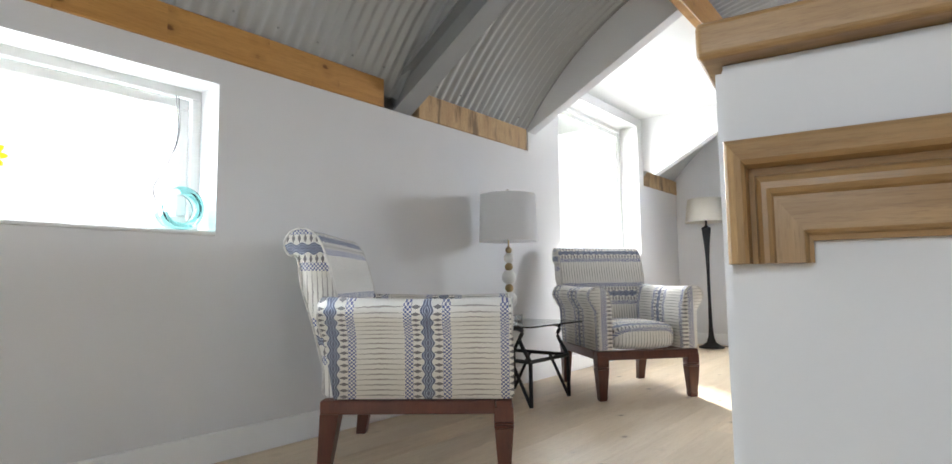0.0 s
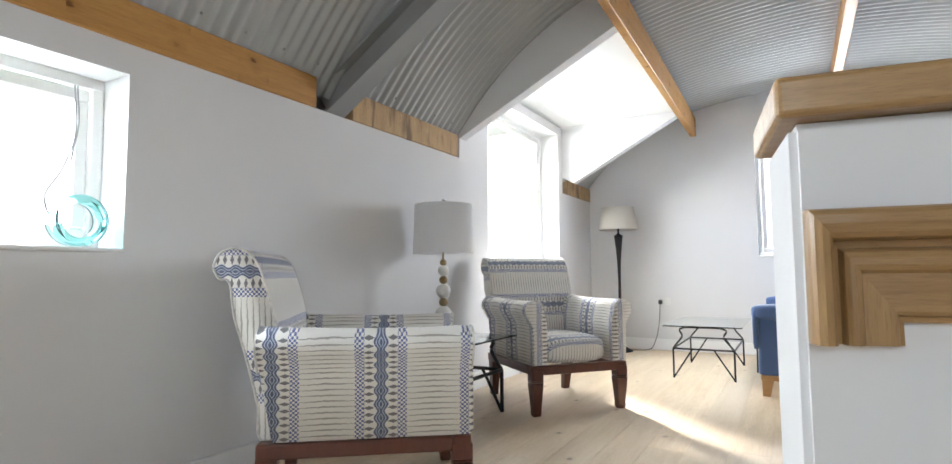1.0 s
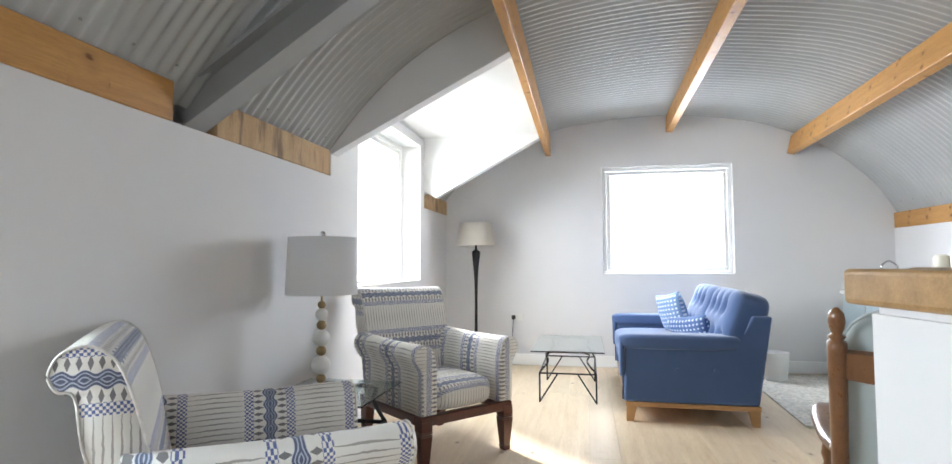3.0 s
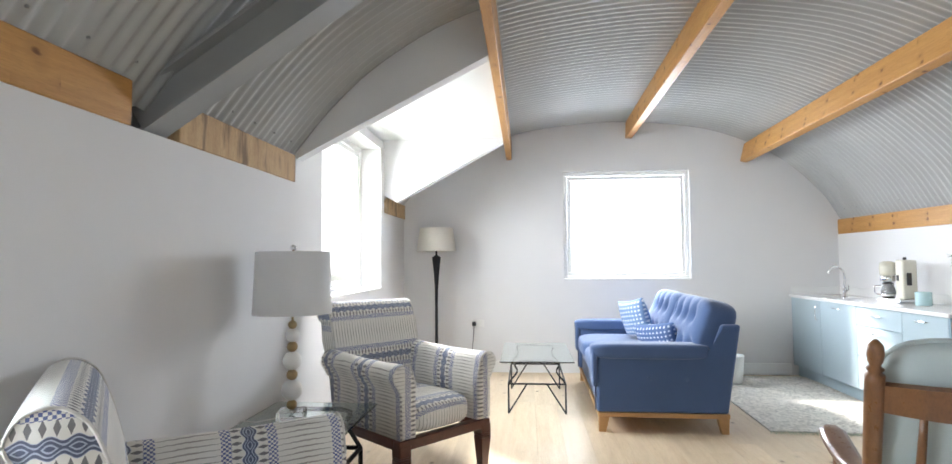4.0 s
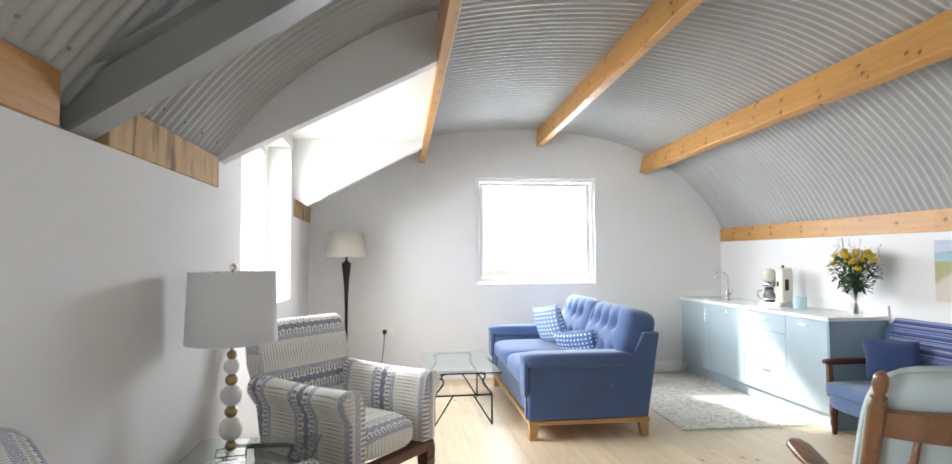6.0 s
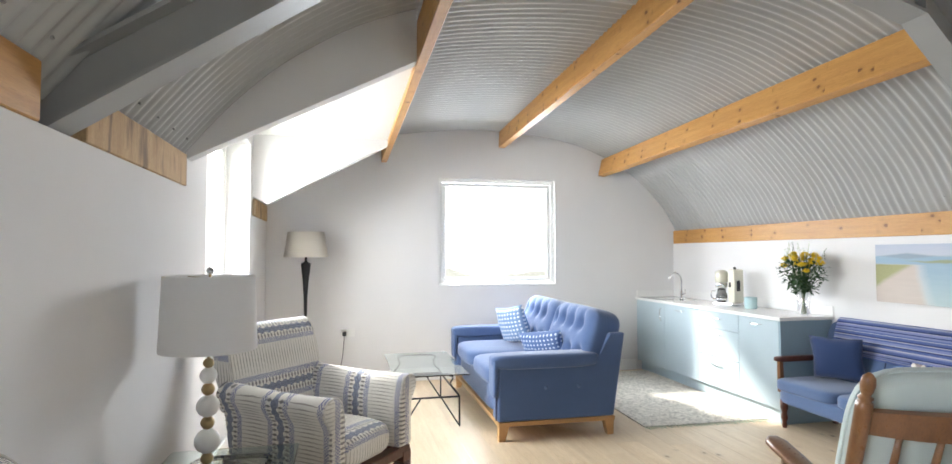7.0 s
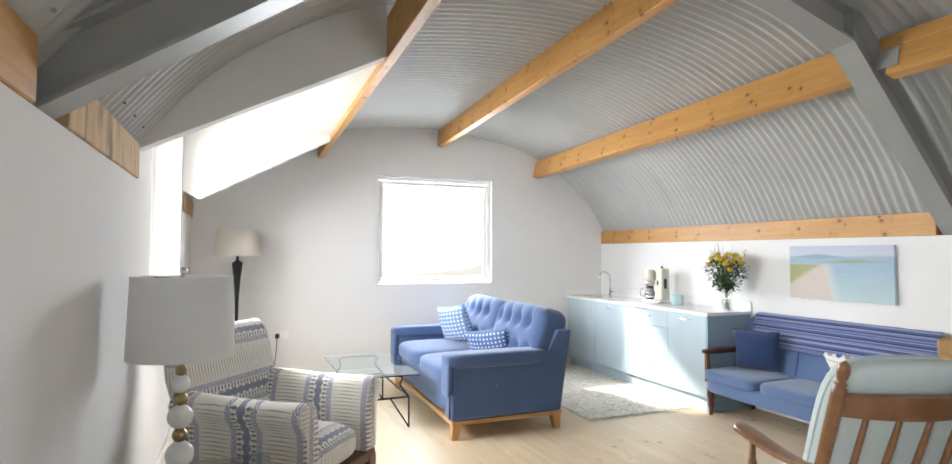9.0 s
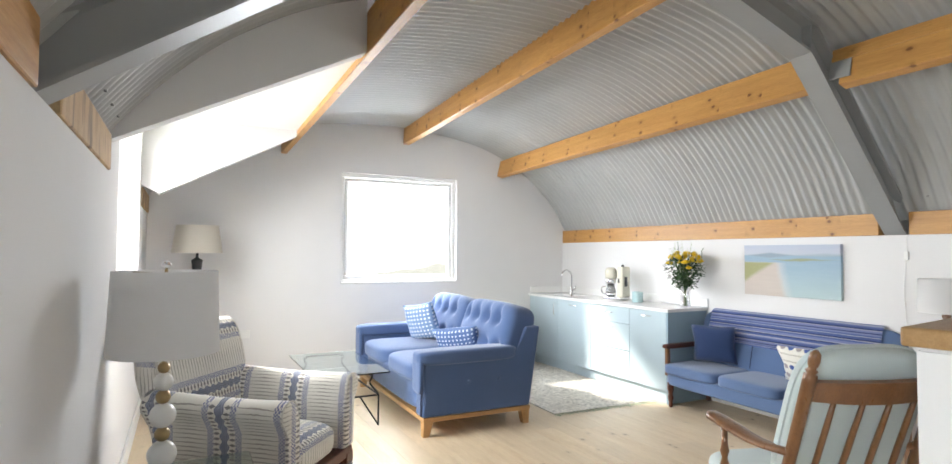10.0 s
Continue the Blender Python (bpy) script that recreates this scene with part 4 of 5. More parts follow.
def sofa(m):
    """Faces -x; x from front 0 to back 0.95, y from near end 0 to far end 1.75."""
    so = thing("sofa", m, "blue buttoned two seat sofa on light beech feet", "sofa")
    D, L = 0.93, 1.78
    for x in (0.07, D - 0.10):
        for y in (0.06, L - 0.06):
            bm = frustum(bmesh.new(), (x + (-0.012 if x < 0.4 else 0.012), y, 0), (0.022, 0.022), (x, y, 0.12), (0.034, 0.034))
            part("foot", bm, M_BEECH, so, "light beech foot")
    part("plinth_rail", B(0.03, D - 0.06, 0.02, L - 0.02, 0.115, 0.15, bevel=0.004), M_BEECH, so, "light beech base rail")
    part("base", pad(bmesh.new(), 0.40, L / 2 - 0.16, 0.135, 9, 12, (0.43, L / 2, 0.285)), M_SOFA, so, smooth=True)
    for y0 in (0.0, L - 0.17):
        bm = bmesh.new()
        prism(bm, [(0.02, 0.152), (D - 0.07, 0.152), (D + 0.02, 0.80), (D - 0.10, 0.80), (D - 0.17, 0.60), (0.03, 0.60)], "y", y0 + 0.012, y0 + 0.158)
        bmesh.ops.bevel(bm, geom=bm.edges[:], offset=0.018, segments=3, profile=0.5, affect="EDGES")
        arm = part("arm", bm, M_SOFA, so, smooth=False)
        part("arm_pad", pad(bmesh.new(), 0.385, 0.098, 0.058, 5, 12, (0.372, y0 + 0.085, 0.60)), M_SOFA, arm, smooth=True)
        part("arm_flap", pad(bmesh.new(), 0.018, 0.080, 0.15, 5, 10, (0.010, y0 + 0.085, 0.48)), M_SOFA, arm, "padded flap over the arm front", smooth=True)
        ysd = y0 + 0.008 if y0 == 0 else y0 + 0.162
        for bx in (0.36, 0.60):
            part("button", pad(bmesh.new(), 0.014, 0.006, 0.014, 2.2, 4, (bx, ysd, 0.40)), M_SOFA, arm, "covered button", smooth=True)
        part("piping", tube(bmesh.new(), [(0.018, y0 + 0.03, 0.56), (0.014, y0 + 0.03, 0.165)], 0.005, 6), M_PIPE, arm)
    bm = bmesh.new()
    prism(bm, [(D - 0.14, 0.152), (D - 0.06, 0.152), (D + 0.025, 0.82), (D - 0.06, 0.82)], "y", 0.16, L - 0.16)
    bmesh.ops.bevel(bm, geom=bm.edges[:], offset=0.02, segments=3, profile=0.5, affect="EDGES")
    part("back_frame", bm, M_SOFA, so)
    for k in range(2):
        w = (L - 0.34) / 4
        cy = 0.17 + w + k * 2 * w
        part("seat_cushion", pad(bmesh.new(), 0.345, w - 0.004, 0.085, 5, 12, (0.345, cy, 0.445)), M_SOFA, so, smooth=True)
        mm = Matrix.Translation((0.79, L / 2 + (k - 0.5) * 2 * (w + 0.058), 0.70)) @ Matrix.Rotation(radians(17), 4, "Y")
        part("back_cushion", pad(bmesh.new(), 0.135, w + 0.068, 0.275, 5, 36, dent=dimples(4, 2, w, 0.27, 0.055), m=mm), M_SOFA, so, "buttoned back cushion", smooth=True)
        bc = so.children[-1]
        for i in range(4):
            for j in range(2):
                by = (i + 0.5 + (0.25 if j % 2 else -0.25)) / 4 * 2 * w - w
                bz = (j + 0.7) / 2.4 * 0.54 - 0.27
                part("button", pad(bmesh.new(), 0.007, 0.013, 0.013, 2.2, 4, (-0.080, by, bz), mm), M_SOFA, bc, "covered button", smooth=True)
    return so


SOFA = pose(0.07, 3.77, 0, 0, 0, -1) @ Matrix.Diagonal((1.14, 1.10, 1.01, 1))
sofa(SOFA)


def cushion(name, m, w, h, t, mat, label):
    single(name, pillow(bmesh.new(), w, h, t), mat, label, "cushion", "scatter cushions", smooth=True, m=m)


cushion("scatter_cushion", SOFA @ pose(0.50, 1.34, 0.70, -14, 8, 118), 0.37, 0.39, 0.15, M_DOTS_PALE, "pale blue dotted square cushion on the sofa")
cushion("scatter_cushion", SOFA @ pose(0.54, 0.62, 0.625, -22, 7, 124), 0.44, 0.24, 0.14, M_DOTS, "navy dotted oblong cushion on the sofa")


# ---- settee along the east wall ----
def settee(m):
    """Faces -x; back toward +x; y from 0 (near) to L (far)."""
    st = thing("settee", m, "slate blue upholstered settee with wooden arms and turned legs", "sofa")
    L = 1.78
    for y in (0.06, L - 0.06):
        part("front_leg", lathe(bmesh.new(), [(0.016, 0), (0.02, 0.02), (0.017, 0.05), (0.027, 0.09), (0.02, 0.13), (0.03, 0.17), (0.03, 0.24)], 16, (0.05, y, 0)), M_MAHOG, st, "turned dark wood leg", smooth=True)
        part("rear_leg", frustum(bmesh.new(), (0.56, y, 0), (0.016, 0.016), (0.53, y, 0.25), (0.022, 0.022)), M_MAHOG, st)
    part("seat_rail", pad(bmesh.new(), 0.285, L / 2, 0.065, 9, 12, (0.285, L / 2, 0.275)), M_SETTEE, st, smooth=True)
    for k in range(3):
        w = L / 6
        c = part("seat_cushion", pad(bmesh.new(), 0.30, w - 0.002, 0.055, 6, 12, (0.275, w + 2 * w * k, 0.375)), M_SETTEE, st, smooth=True)
    rake = Matrix.Translation((0.50, L / 2, 0.40)) @ Matrix.Rotation(radians(12), 4, "Y")
    bk = part("backrest", pad(bmesh.new(), 0.055, L / 2 - 0.01, 0.285, 7, 16, (0, 0, 0.26), rake), M_SETTEE, st, smooth=True)
    for k in (1, 2):
        y = L * k / 3 - L / 2
        part("piping", tube(bmesh.new(), [rake @ Vector((-0.056, y, 0.03 + 0.05 * i)) for i in range(10)], 0.004, 6), M_PIPE, bk)
    for y in (0.02, L - 0.02):
        arm = part("armrest", pad(bmesh.new(), 0.23, 0.034, 0.024, 5, 8, (0.235, y, 0.585)), M_MAHOG, st, "dark wood armrest", smooth=True)
        part("arm_post", frustum(bmesh.new(), (0.06, y, 0.30), (0.02, 0.017), (0.055, y, 0.575), (0.017, 0.015)), M_MIDWOOD, arm)
    return st


SETTEE = pose(2.46, 1.90, 0, 0, 0, 0) @ Matrix.Diagonal((1, 1, 0.95, 1))
settee(SETTEE)
# striped blanket over the settee back
bm = bmesh.new()
uvl = bm.loops.layers.uv.verify()
rk = Matrix.Translation((0.50, 0.89, 0.40)) @ Matrix.Rotation(radians(12), 4, "Y")
sec = [(-0.064, 0.215), (-0.067, 0.28), (-0.068, 0.34), (-0.066, 0.45), (-0.058, 0.52), (-0.035, 0.552), (0.0, 0.558), (0.035, 0.55), (0.06, 0.52), (0.066, 0.42)]
cum = [0]
for a, b in zip(sec, sec[1:]):
    cum.append(cum[-1] + math.hypot(b[0] - a[0], b[1] - a[1]))
grid = []
for j in range(41):
    y = -0.74 + 1.52 * j / 40
    row = []
    for i, (x, z) in enumerate(sec):
        wv = 0.004 * math.sin(j * 0.9 + i) + 0.003 * math.sin(j * 0.37)
        row.append(bm.verts.new(rk @ Vector((x - 0.003 + wv * (1 if x < 0 else -1), y, z + (0.03 * (j / 40) if i == 0 else 0)))))
    grid.append(row)
for j in range(40):
    for i in range(len(sec) - 1):
        f = bm.faces.new((grid[j][i], grid[j][i + 1], grid[j + 1][i + 1], grid[j + 1][i]))
        for l, (jj, ii) in zip(f.loops, ((j, i), (j, i + 1), (j + 1, i + 1), (j + 1, i))):
            l[uvl].uv = (jj * 0.038, cum[ii])
bmesh.ops.solidify(bm, geom=bm.faces[:], thickness=0.006)
single("blanket", bm, M_THROW, "blue and white striped woven blanket over the settee back", "blanket", smooth=True, m=SETTEE)
cushion("scatter_cushion", SETTEE @ pose(0.33, 1.46, 0.63, -14, 0, 118), 0.38, 0.38, 0.14, M_NAVY, "plain navy square cushion on the settee")
cushion("scatter_cushion", SETTEE @ pose(0.33, 0.53, 0.585, -26, 0, 97), 0.52, 0.34, 0.13, M_TUFT, "white cushion with blue and grey pompoms on the settee")


# ---- rocking chair ----
def rocking_chair(m):
    """Faces +y."""
    rc = thing("wooden_armchair", m, "polished brown wooden spindle armchair with pale grey cushions", "chair")
    rake = Matrix.Translation((0, -0.22, 0.36)) @ Matrix.Rotation(radians(19), 4, "X")
    for sx in (-1, 1):
        p = [(0.019, -0.36), (0.021, -0.2), (0.024, 0.0), (0.022, 0.3), (0.024, 0.63), (0.024, 0.655), (0.014, 0.664), (0.022, 0.673), (0.012, 0.682), (0.018, 0.697), (0.021, 0.718), (0.018, 0.742), (0.006, 0.757)]
        bm = lathe(bmesh.new(), p, 16)
        bmesh.ops.transform(bm, matrix=rake @ Matrix.Translation((sx * 0.27, 0, 0)), verts=bm.verts)
        part("back_post", bm, M_MIDWOOD, rc, "turned post with finial", smooth=True)
    bm = bmesh.new()
    secs = []
    for i in range(13):
        x = -0.255 + 0.51 * i / 12
        yb = -0.035 * (1 - (x / 0.255) ** 2)
        zt = 0.63 + 0.012 * (1 - (x / 0.255) ** 2)
        secs.append([bm.verts.new(rake @ Vector((x, yb + dy, z))) for dy, z in ((-0.012, 0.55), (0.012, 0.55), (0.012, zt), (-0.012, zt))])
    for a, b in zip(secs, secs[1:]):
        for i in range(4):
            bm.faces.new((a[i], a[(i + 1) % 4], b[(i + 1) % 4], b[i]))
    bm.faces.new(secs[0]); bm.faces.new(secs[-1])
    part("crest_rail", bm, M_MIDWOOD, rc)
    for i in range(4):
        x = -0.165 + 0.11 * i
        yb = -0.03 * (1 - (x / 0.255) ** 2)
        part("spindle", tube(bmesh.new(), [rake @ Vector((x, yb * k / 5, 0.04 + 0.103 * k)) for k in range(6)], [0.009, 0.011, 0.012, 0.012, 0.011, 0.009], 8), M_MIDWOOD, rc, smooth=True)
    part("rear_rail", tube(bmesh.new(), [rake @ Vector((-0.26, 0, 0.03)), rake @ Vector((0.26, 0, 0.03))], 0.016, 10), M_MIDWOOD, rc)
    for sx in (-1, 1):
        a = rake @ Vector((sx * 0.27, 0, 0.315))
        ctrl = [(sx * 0.27, a.y, a.z), (sx * 0.285, a.y + 0.18, a.z - 0.015), (sx * 0.30, a.y + 0.36, a.z + 0.0), (sx * 0.305, a.y + 0.50, a.z + 0.012)]
        bm = bmesh.new()
        cp = curve_pts(ctrl, 5)
        secs = []
        for i, p in enumerate(cp):
            k = i / (len(cp) - 1)
            w = 0.022 + 0.02 * math.sin(min(1, k * 1.1) * math.pi * 0.62)
            if i == len(cp) - 1:
                w *= 0.6
            secs.append([bm.verts.new(p + Vector((ox * w, 0, oz * 0.014))) for ox, oz in ((-1, -0.6), (-0.6, -1), (0.6, -1), (1, -0.6), (1, 0.4), (0.6, 1), (-0.6, 1), (-1, 0.4))])
        for s0, s1 in zip(secs, secs[1:]):
            for i in range(8):
                bm.faces.new((s0[i], s0[(i + 1) % 8], s1[(i + 1) % 8], s1[i]))
        bm.faces.new(secs[0]); bm.faces.new(secs[-1])
        arm = part("arm", bm, M_MIDWOOD, rc, smooth=True)
        py = a.y + 0.40
        part("arm_post", lathe(bmesh.new(), [(0.018, 0.28), (0.022, 0.33), (0.013, 0.36), (0.025, 0.41), (0.021, 0.46), (0.012, 0.50), (0.02, 0.53), (0.014, 0.56), (0.014, a.z - 0.005)], 14, (sx * 0.30, py, 0)), M_MIDWOOD, arm, smooth=True)
        part("front_leg", lathe(bmesh.new(), [(0.014, 0), (0.018, 0.03), (0.024, 0.12), (0.016, 0.2), (0.022, 0.285)], 14, (sx * 0.28, py, 0)), M_MIDWOOD, rc, smooth=True)
        part("side_rail", tube(bmesh.new(), [(sx * 0.27, -0.22, 0.30), (sx * 0.285, py, 0.29)], 0.017, 8), M_MIDWOOD, rc)
    part("front_rail", tube(bmesh.new(), [(-0.285, -0.31 + 0.40, 0.27), (0.285, -0.31 + 0.40, 0.27)], 0.016, 8), M_MIDWOOD, rc)
    part("seat_cushion", pad(bmesh.new(), 0.285, 0.30, 0.075, 4, 12, (0, 0.06, 0.385)), M_GREYCLOTH, rc, "pale grey seat cushion", smooth=True)
    mm = rake @ Matrix.Translation((0, 0.075, 0.39))
    part("back_cushion", pad(bmesh.new(), 0.268, 0.06, 0.335, 4.5, 12, m=mm), M_GREYCLOTH, rc, "pale grey back cushion", smooth=True)
    rim = []
    for k in range(49):
        t = k * math.pi / 24
        c, q = math.cos(t), math.sin(t)
        ln = (abs(c) ** 4.5 + abs(q) ** 4.5) ** (1 / 4.5)
        rim.append(mm @ Vector((0.269 * c / ln, 0.0, 0.336 * q / ln)))
    part("piping", tube(bmesh.new(), rim, 0.0055, 6, cap=False), M_GREYCLOTH, rc.children[-1], smooth=True)
    return rc


ROCKER = pose(0.91, 1.33, 0, 0, 0, -20) @ Matrix.Diagonal((1.02, 1.02, 1.0, 1))
rocking_chair(ROCKER)


# ---- half wall with oak cap and panel ----
HW = pose(0.345, 0.115, 0, 0, 0, 8)
bm = bmesh.new()
prism(bm, [(0, 0), (1.7, 0), (1.7, 0.55), (0.30, 0.55), (0.30, 0.27), (0, 0.27)], "z", 0, 1.122)
bmesh.ops.bevel(bm, geom=bm.edges[:], offset=0.012, segments=2, affect="EDGES")
ob = structure("half_wall", bm, M_WALL, "white plastered half wall at the stair head", "wall")
ob.matrix_world = HW
wc = thing("oak_wall_cap", HW, "thick rounded oak cap on the half wall", "wall cap")
part("cap_board", B(-0.022, 1.74, -0.035, 0.305, 1.124, 1.187, bevel=0.010, seg=3), M_OAK, wc)
part("cap_return", B(0.278, 1.74, 0.307, 0.585, 1.124, 1.187, bevel=0.010, seg=3), M_OAK, wc)
rail = thing("oak_wall_moulding", HW, "mitred oak panel moulding fixed to the half wall", "wall moulding")


def corner(k):
    return (0.012 + 0.116 * k, 0.985 - 0.1625 * k)


# one moulded section, mitred at the corner: share of the width and how far it stands out
SECTION = [(0, 0.001), (0, 0.030), (0.02, 0.040), (0.06, 0.046), (0.14, 0.049), (0.22, 0.047), (0.265, 0.040), (0.285, 0.014), (0.35, 0.012), (0.365, 0.022), (0.39, 0.030),
           (0.44, 0.034), (0.50, 0.034), (0.55, 0.030), (0.575, 0.024), (0.90, 0.024), (0.93, 0.020), (0.95, 0.013), (1.0, 0.012), (1.0, 0.001)]
for nm, mt in (("moulding_rail", M_OAK), ("moulding_stile", M_OAK_UP)):
    bm = bmesh.new()
    near, end = [], []
    for k, out in SECTION:
        x, z = corner(k)
        near.append(bm.verts.new((x, -out, z)))
        end.append(bm.verts.new((1.6, -out, z) if nm == "moulding_rail" else (x, -out, 0.79)))
    for a in range(len(SECTION) - 1):
        bm.faces.new((near[a], near[a + 1], end[a + 1], end[a]))
    bm.faces.new(near)
    bm.faces.new(end)
    part(nm, bm, mt, rail)


# ---- kitchen ----
KX = 2.54


def handle(parent, y, z, upright=False):
    h = 0.072
    pts = [(KX - 0.001, -h, 0), (KX - 0.022, -h * 0.85, 0), (KX - 0.028, 0, 0), (KX - 0.022, h * 0.85, 0), (KX - 0.001, h, 0)]
    pts = [(x, y, z + o) if upright else (x, y + o, z) for x, o, _ in pts]
    part("handle", tube(bmesh.new(), curve_pts(pts, 5), 0.0048, 8), M_CHROME, parent, "chrome bow handle")


def unit(label, y0, y1, fronts):
    u = thing("kitchen_cabinet", pose(0, 0, 0), label, "cabinet", "kitchen cabinets")
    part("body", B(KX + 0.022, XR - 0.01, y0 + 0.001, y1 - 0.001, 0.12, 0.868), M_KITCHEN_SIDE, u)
    for nm, z0, z1, hy, hz, up in fronts:
        d = part(nm, B(KX, KX + 0.02, y0 + 0.002, y1 - 0.002, z0, z1, bevel=0.002, seg=1), M_KITCHEN, u, "pale blue " + nm)
        handle(d, hy, hz, up)


unit("pale blue base cabinet under the sink end", 5.46, 6.04, [("door", 0.125, 0.865, 5.51, 0.74, True)])
unit("pale blue base cabinet with a flat door", 4.83, 5.46, [("door", 0.125, 0.865, 5.14, 0.815, False)])
unit("pale blue cabinet with three drawers", 4.20, 4.83, [("drawer", 0.70, 0.865, 4.515, 0.80, False), ("drawer", 0.425, 0.695, 4.515, 0.645, False), ("drawer", 0.125, 0.42, 4.515, 0.35, False)])
unit("pale blue integrated appliance front", 3.70, 4.20, [("door", 0.125, 0.865, 3.96, 0.815, False)])
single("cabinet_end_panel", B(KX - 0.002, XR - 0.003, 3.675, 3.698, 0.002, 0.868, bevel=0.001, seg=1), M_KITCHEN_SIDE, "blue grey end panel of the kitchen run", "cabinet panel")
single("cabinet_plinth", B(KX + 0.05, KX + 0.066, 3.70, 6.07, 0.0, 0.118), M_KITCHEN, "pale blue recessed kitchen plinth", "plinth")
single("cabinet_filler", B(KX + 0.004, KX + 0.022, 6.042, 6.088, 0.12, 0.868), M_KITCHEN, "narrow pale blue filler strip against the gable", "cabinet panel")
single("worktop", B(KX - 0.025, XR - 0.003, 3.655, YF - 0.003, 0.87, 0.90, bevel=0.003), M_WORKTOP, "plain white stone kitchen worktop", "worktop")
up = thing("worktop_upstand", pose(0, 0, 0), "low white upstand behind the worktop", "upstand")
part("wall_strip", B(XR - 0.018, XR - 0.004, 3.655, YF - 0.02, 0.902, 0.985, bevel=0.002, seg=1), M_WORKTOP, up)
part("gable_strip", B(KX, XR - 0.02, YF - 0.018, YF - 0.004, 0.902, 0.985, bevel=0.002, seg=1), M_WORKTOP, up)

tap = thing("kitchen_tap", pose(2.86, 5.60, 0.901), "chrome swan neck kitchen tap", "tap")
part("body", lathe(bmesh.new(), [(0.026, 0), (0.026, 0.01), (0.02, 0.015), (0.02, 0.09), (0.014, 0.10)], 16), M_CHROME, tap, smooth=True)
part("spout", tube(bmesh.new(), curve_pts([(0, 0, 0.09), (0, 0, 0.22), (-0.02, 0, 0.28), (-0.08, 0.005, 0.315), (-0.14, 0.01, 0.28), (-0.15, 0.01, 0.24)], 7), 0.010, 10), M_CHROME, tap, smooth=True)
part("lever", tube(bmesh.new(), [(0, -0.02, 0.06), (0.0, -0.07, 0.075), (0.0, -0.075, 0.12)], 0.007, 8), M_CHROME, tap, smooth=True)
sink = B(2.62, 2.95, 5.40, 5.80, 0.8995, 0.9015, bevel=0.0005, seg=1)
single("sink_rim", sink, M_CHROME, "flat stainless steel sink rim set in the worktop", "sink")

cm = thing("coffee_maker", pose(2.84, 4.74, 0.901, 0, 0, -78) @ Matrix.Diagonal((0.86, 0.86, 0.98, 1)), "cream filter coffee maker with chrome carafe", "coffee maker")
# front toward local -y
HX, HY = -0.055, -0.04
part("base", B(-0.13, 0.15, -0.11, 0.11, 0, 0.035, bevel=0.012), M_CHROME, cm, "polished steel base")
part("tower", B(0.045, 0.145, -0.055, 0.11, 0.036, 0.385, bevel=0.018, seg=3), M_CREAM, cm, "cream water tank tower")
part("filter_head", lathe(bmesh.new(), [(0.06, 0.245), (0.074, 0.26), (0.076, 0.325), (0.066, 0.36), (0.035, 0.375)], 24, (HX, HY, 0)), M_CREAM, cm, "cream filter housing", smooth=True)
part("carafe", lathe(bmesh.new(), [(0.05, 0.037), (0.066, 0.06), (0.066, 0.11), (0.048, 0.15), (0.05, 0.165)], 24, (HX, HY, 0)), M_SMOKE, cm, "smoked glass carafe", smooth=True)
part("carafe_band", lathe(bmesh.new(), [(0.064, 0.055), (0.0685, 0.06), (0.0685, 0.075), (0.064, 0.08)], 24, (HX, HY, 0)), M_CHROME, cm, "chrome band", smooth=True)
part("carafe_lid", lathe(bmesh.new(), [(0.05, 0.167), (0.052, 0.175), (0.03, 0.186)], 24, (HX, HY, 0)), M_BLACK, cm)
part("band", lathe(bmesh.new(), [(0.064, 0.19), (0.07, 0.195), (0.07, 0.238), (0.064, 0.244)], 24, (HX, HY, 0)), M_CHROME, cm, "chrome band", smooth=True)
part("bridge", B(-0.03, 0.06, -0.03, 0.06, 0.25, 0.34, bevel=0.01), M_CHROME, cm)
part("carafe_handle", tube(bmesh.new(), curve_pts([(HX - 0.05, HY - 0.04, 0.15), (HX - 0.095, HY - 0.07, 0.14), (HX - 0.09, HY - 0.065, 0.08), (HX - 0.055, HY - 0.04, 0.065)], 5), 0.008, 8), M_CHROME, cm)
part("lid_knob", lathe(bmesh.new(), [(0.016, 0.386), (0.016, 0.405), (0.01, 0.41)], 14, (0.08, 0.03, 0)), M_BLACK, cm)
part("switch", B(0.07, 0.095, -0.062, -0.0555, 0.20, 0.25, bevel=0.002), M_BLACK, cm)
part("side_grip", B(0.146, 0.158, -0.02, 0.03, 0.16, 0.27, bevel=0.004), M_BLACK, cm)
single("storage_jar", lathe(bmesh.new(), [(0.053, 0), (0.058, 0.008), (0.058, 0.106), (0.056, 0.112), (0.052, 0.112), (0.052, 0.02)], 24, (2.84, 4.40, 0.901)), M_MUG, "pale blue glazed jar on the worktop", "jar", smooth=True)

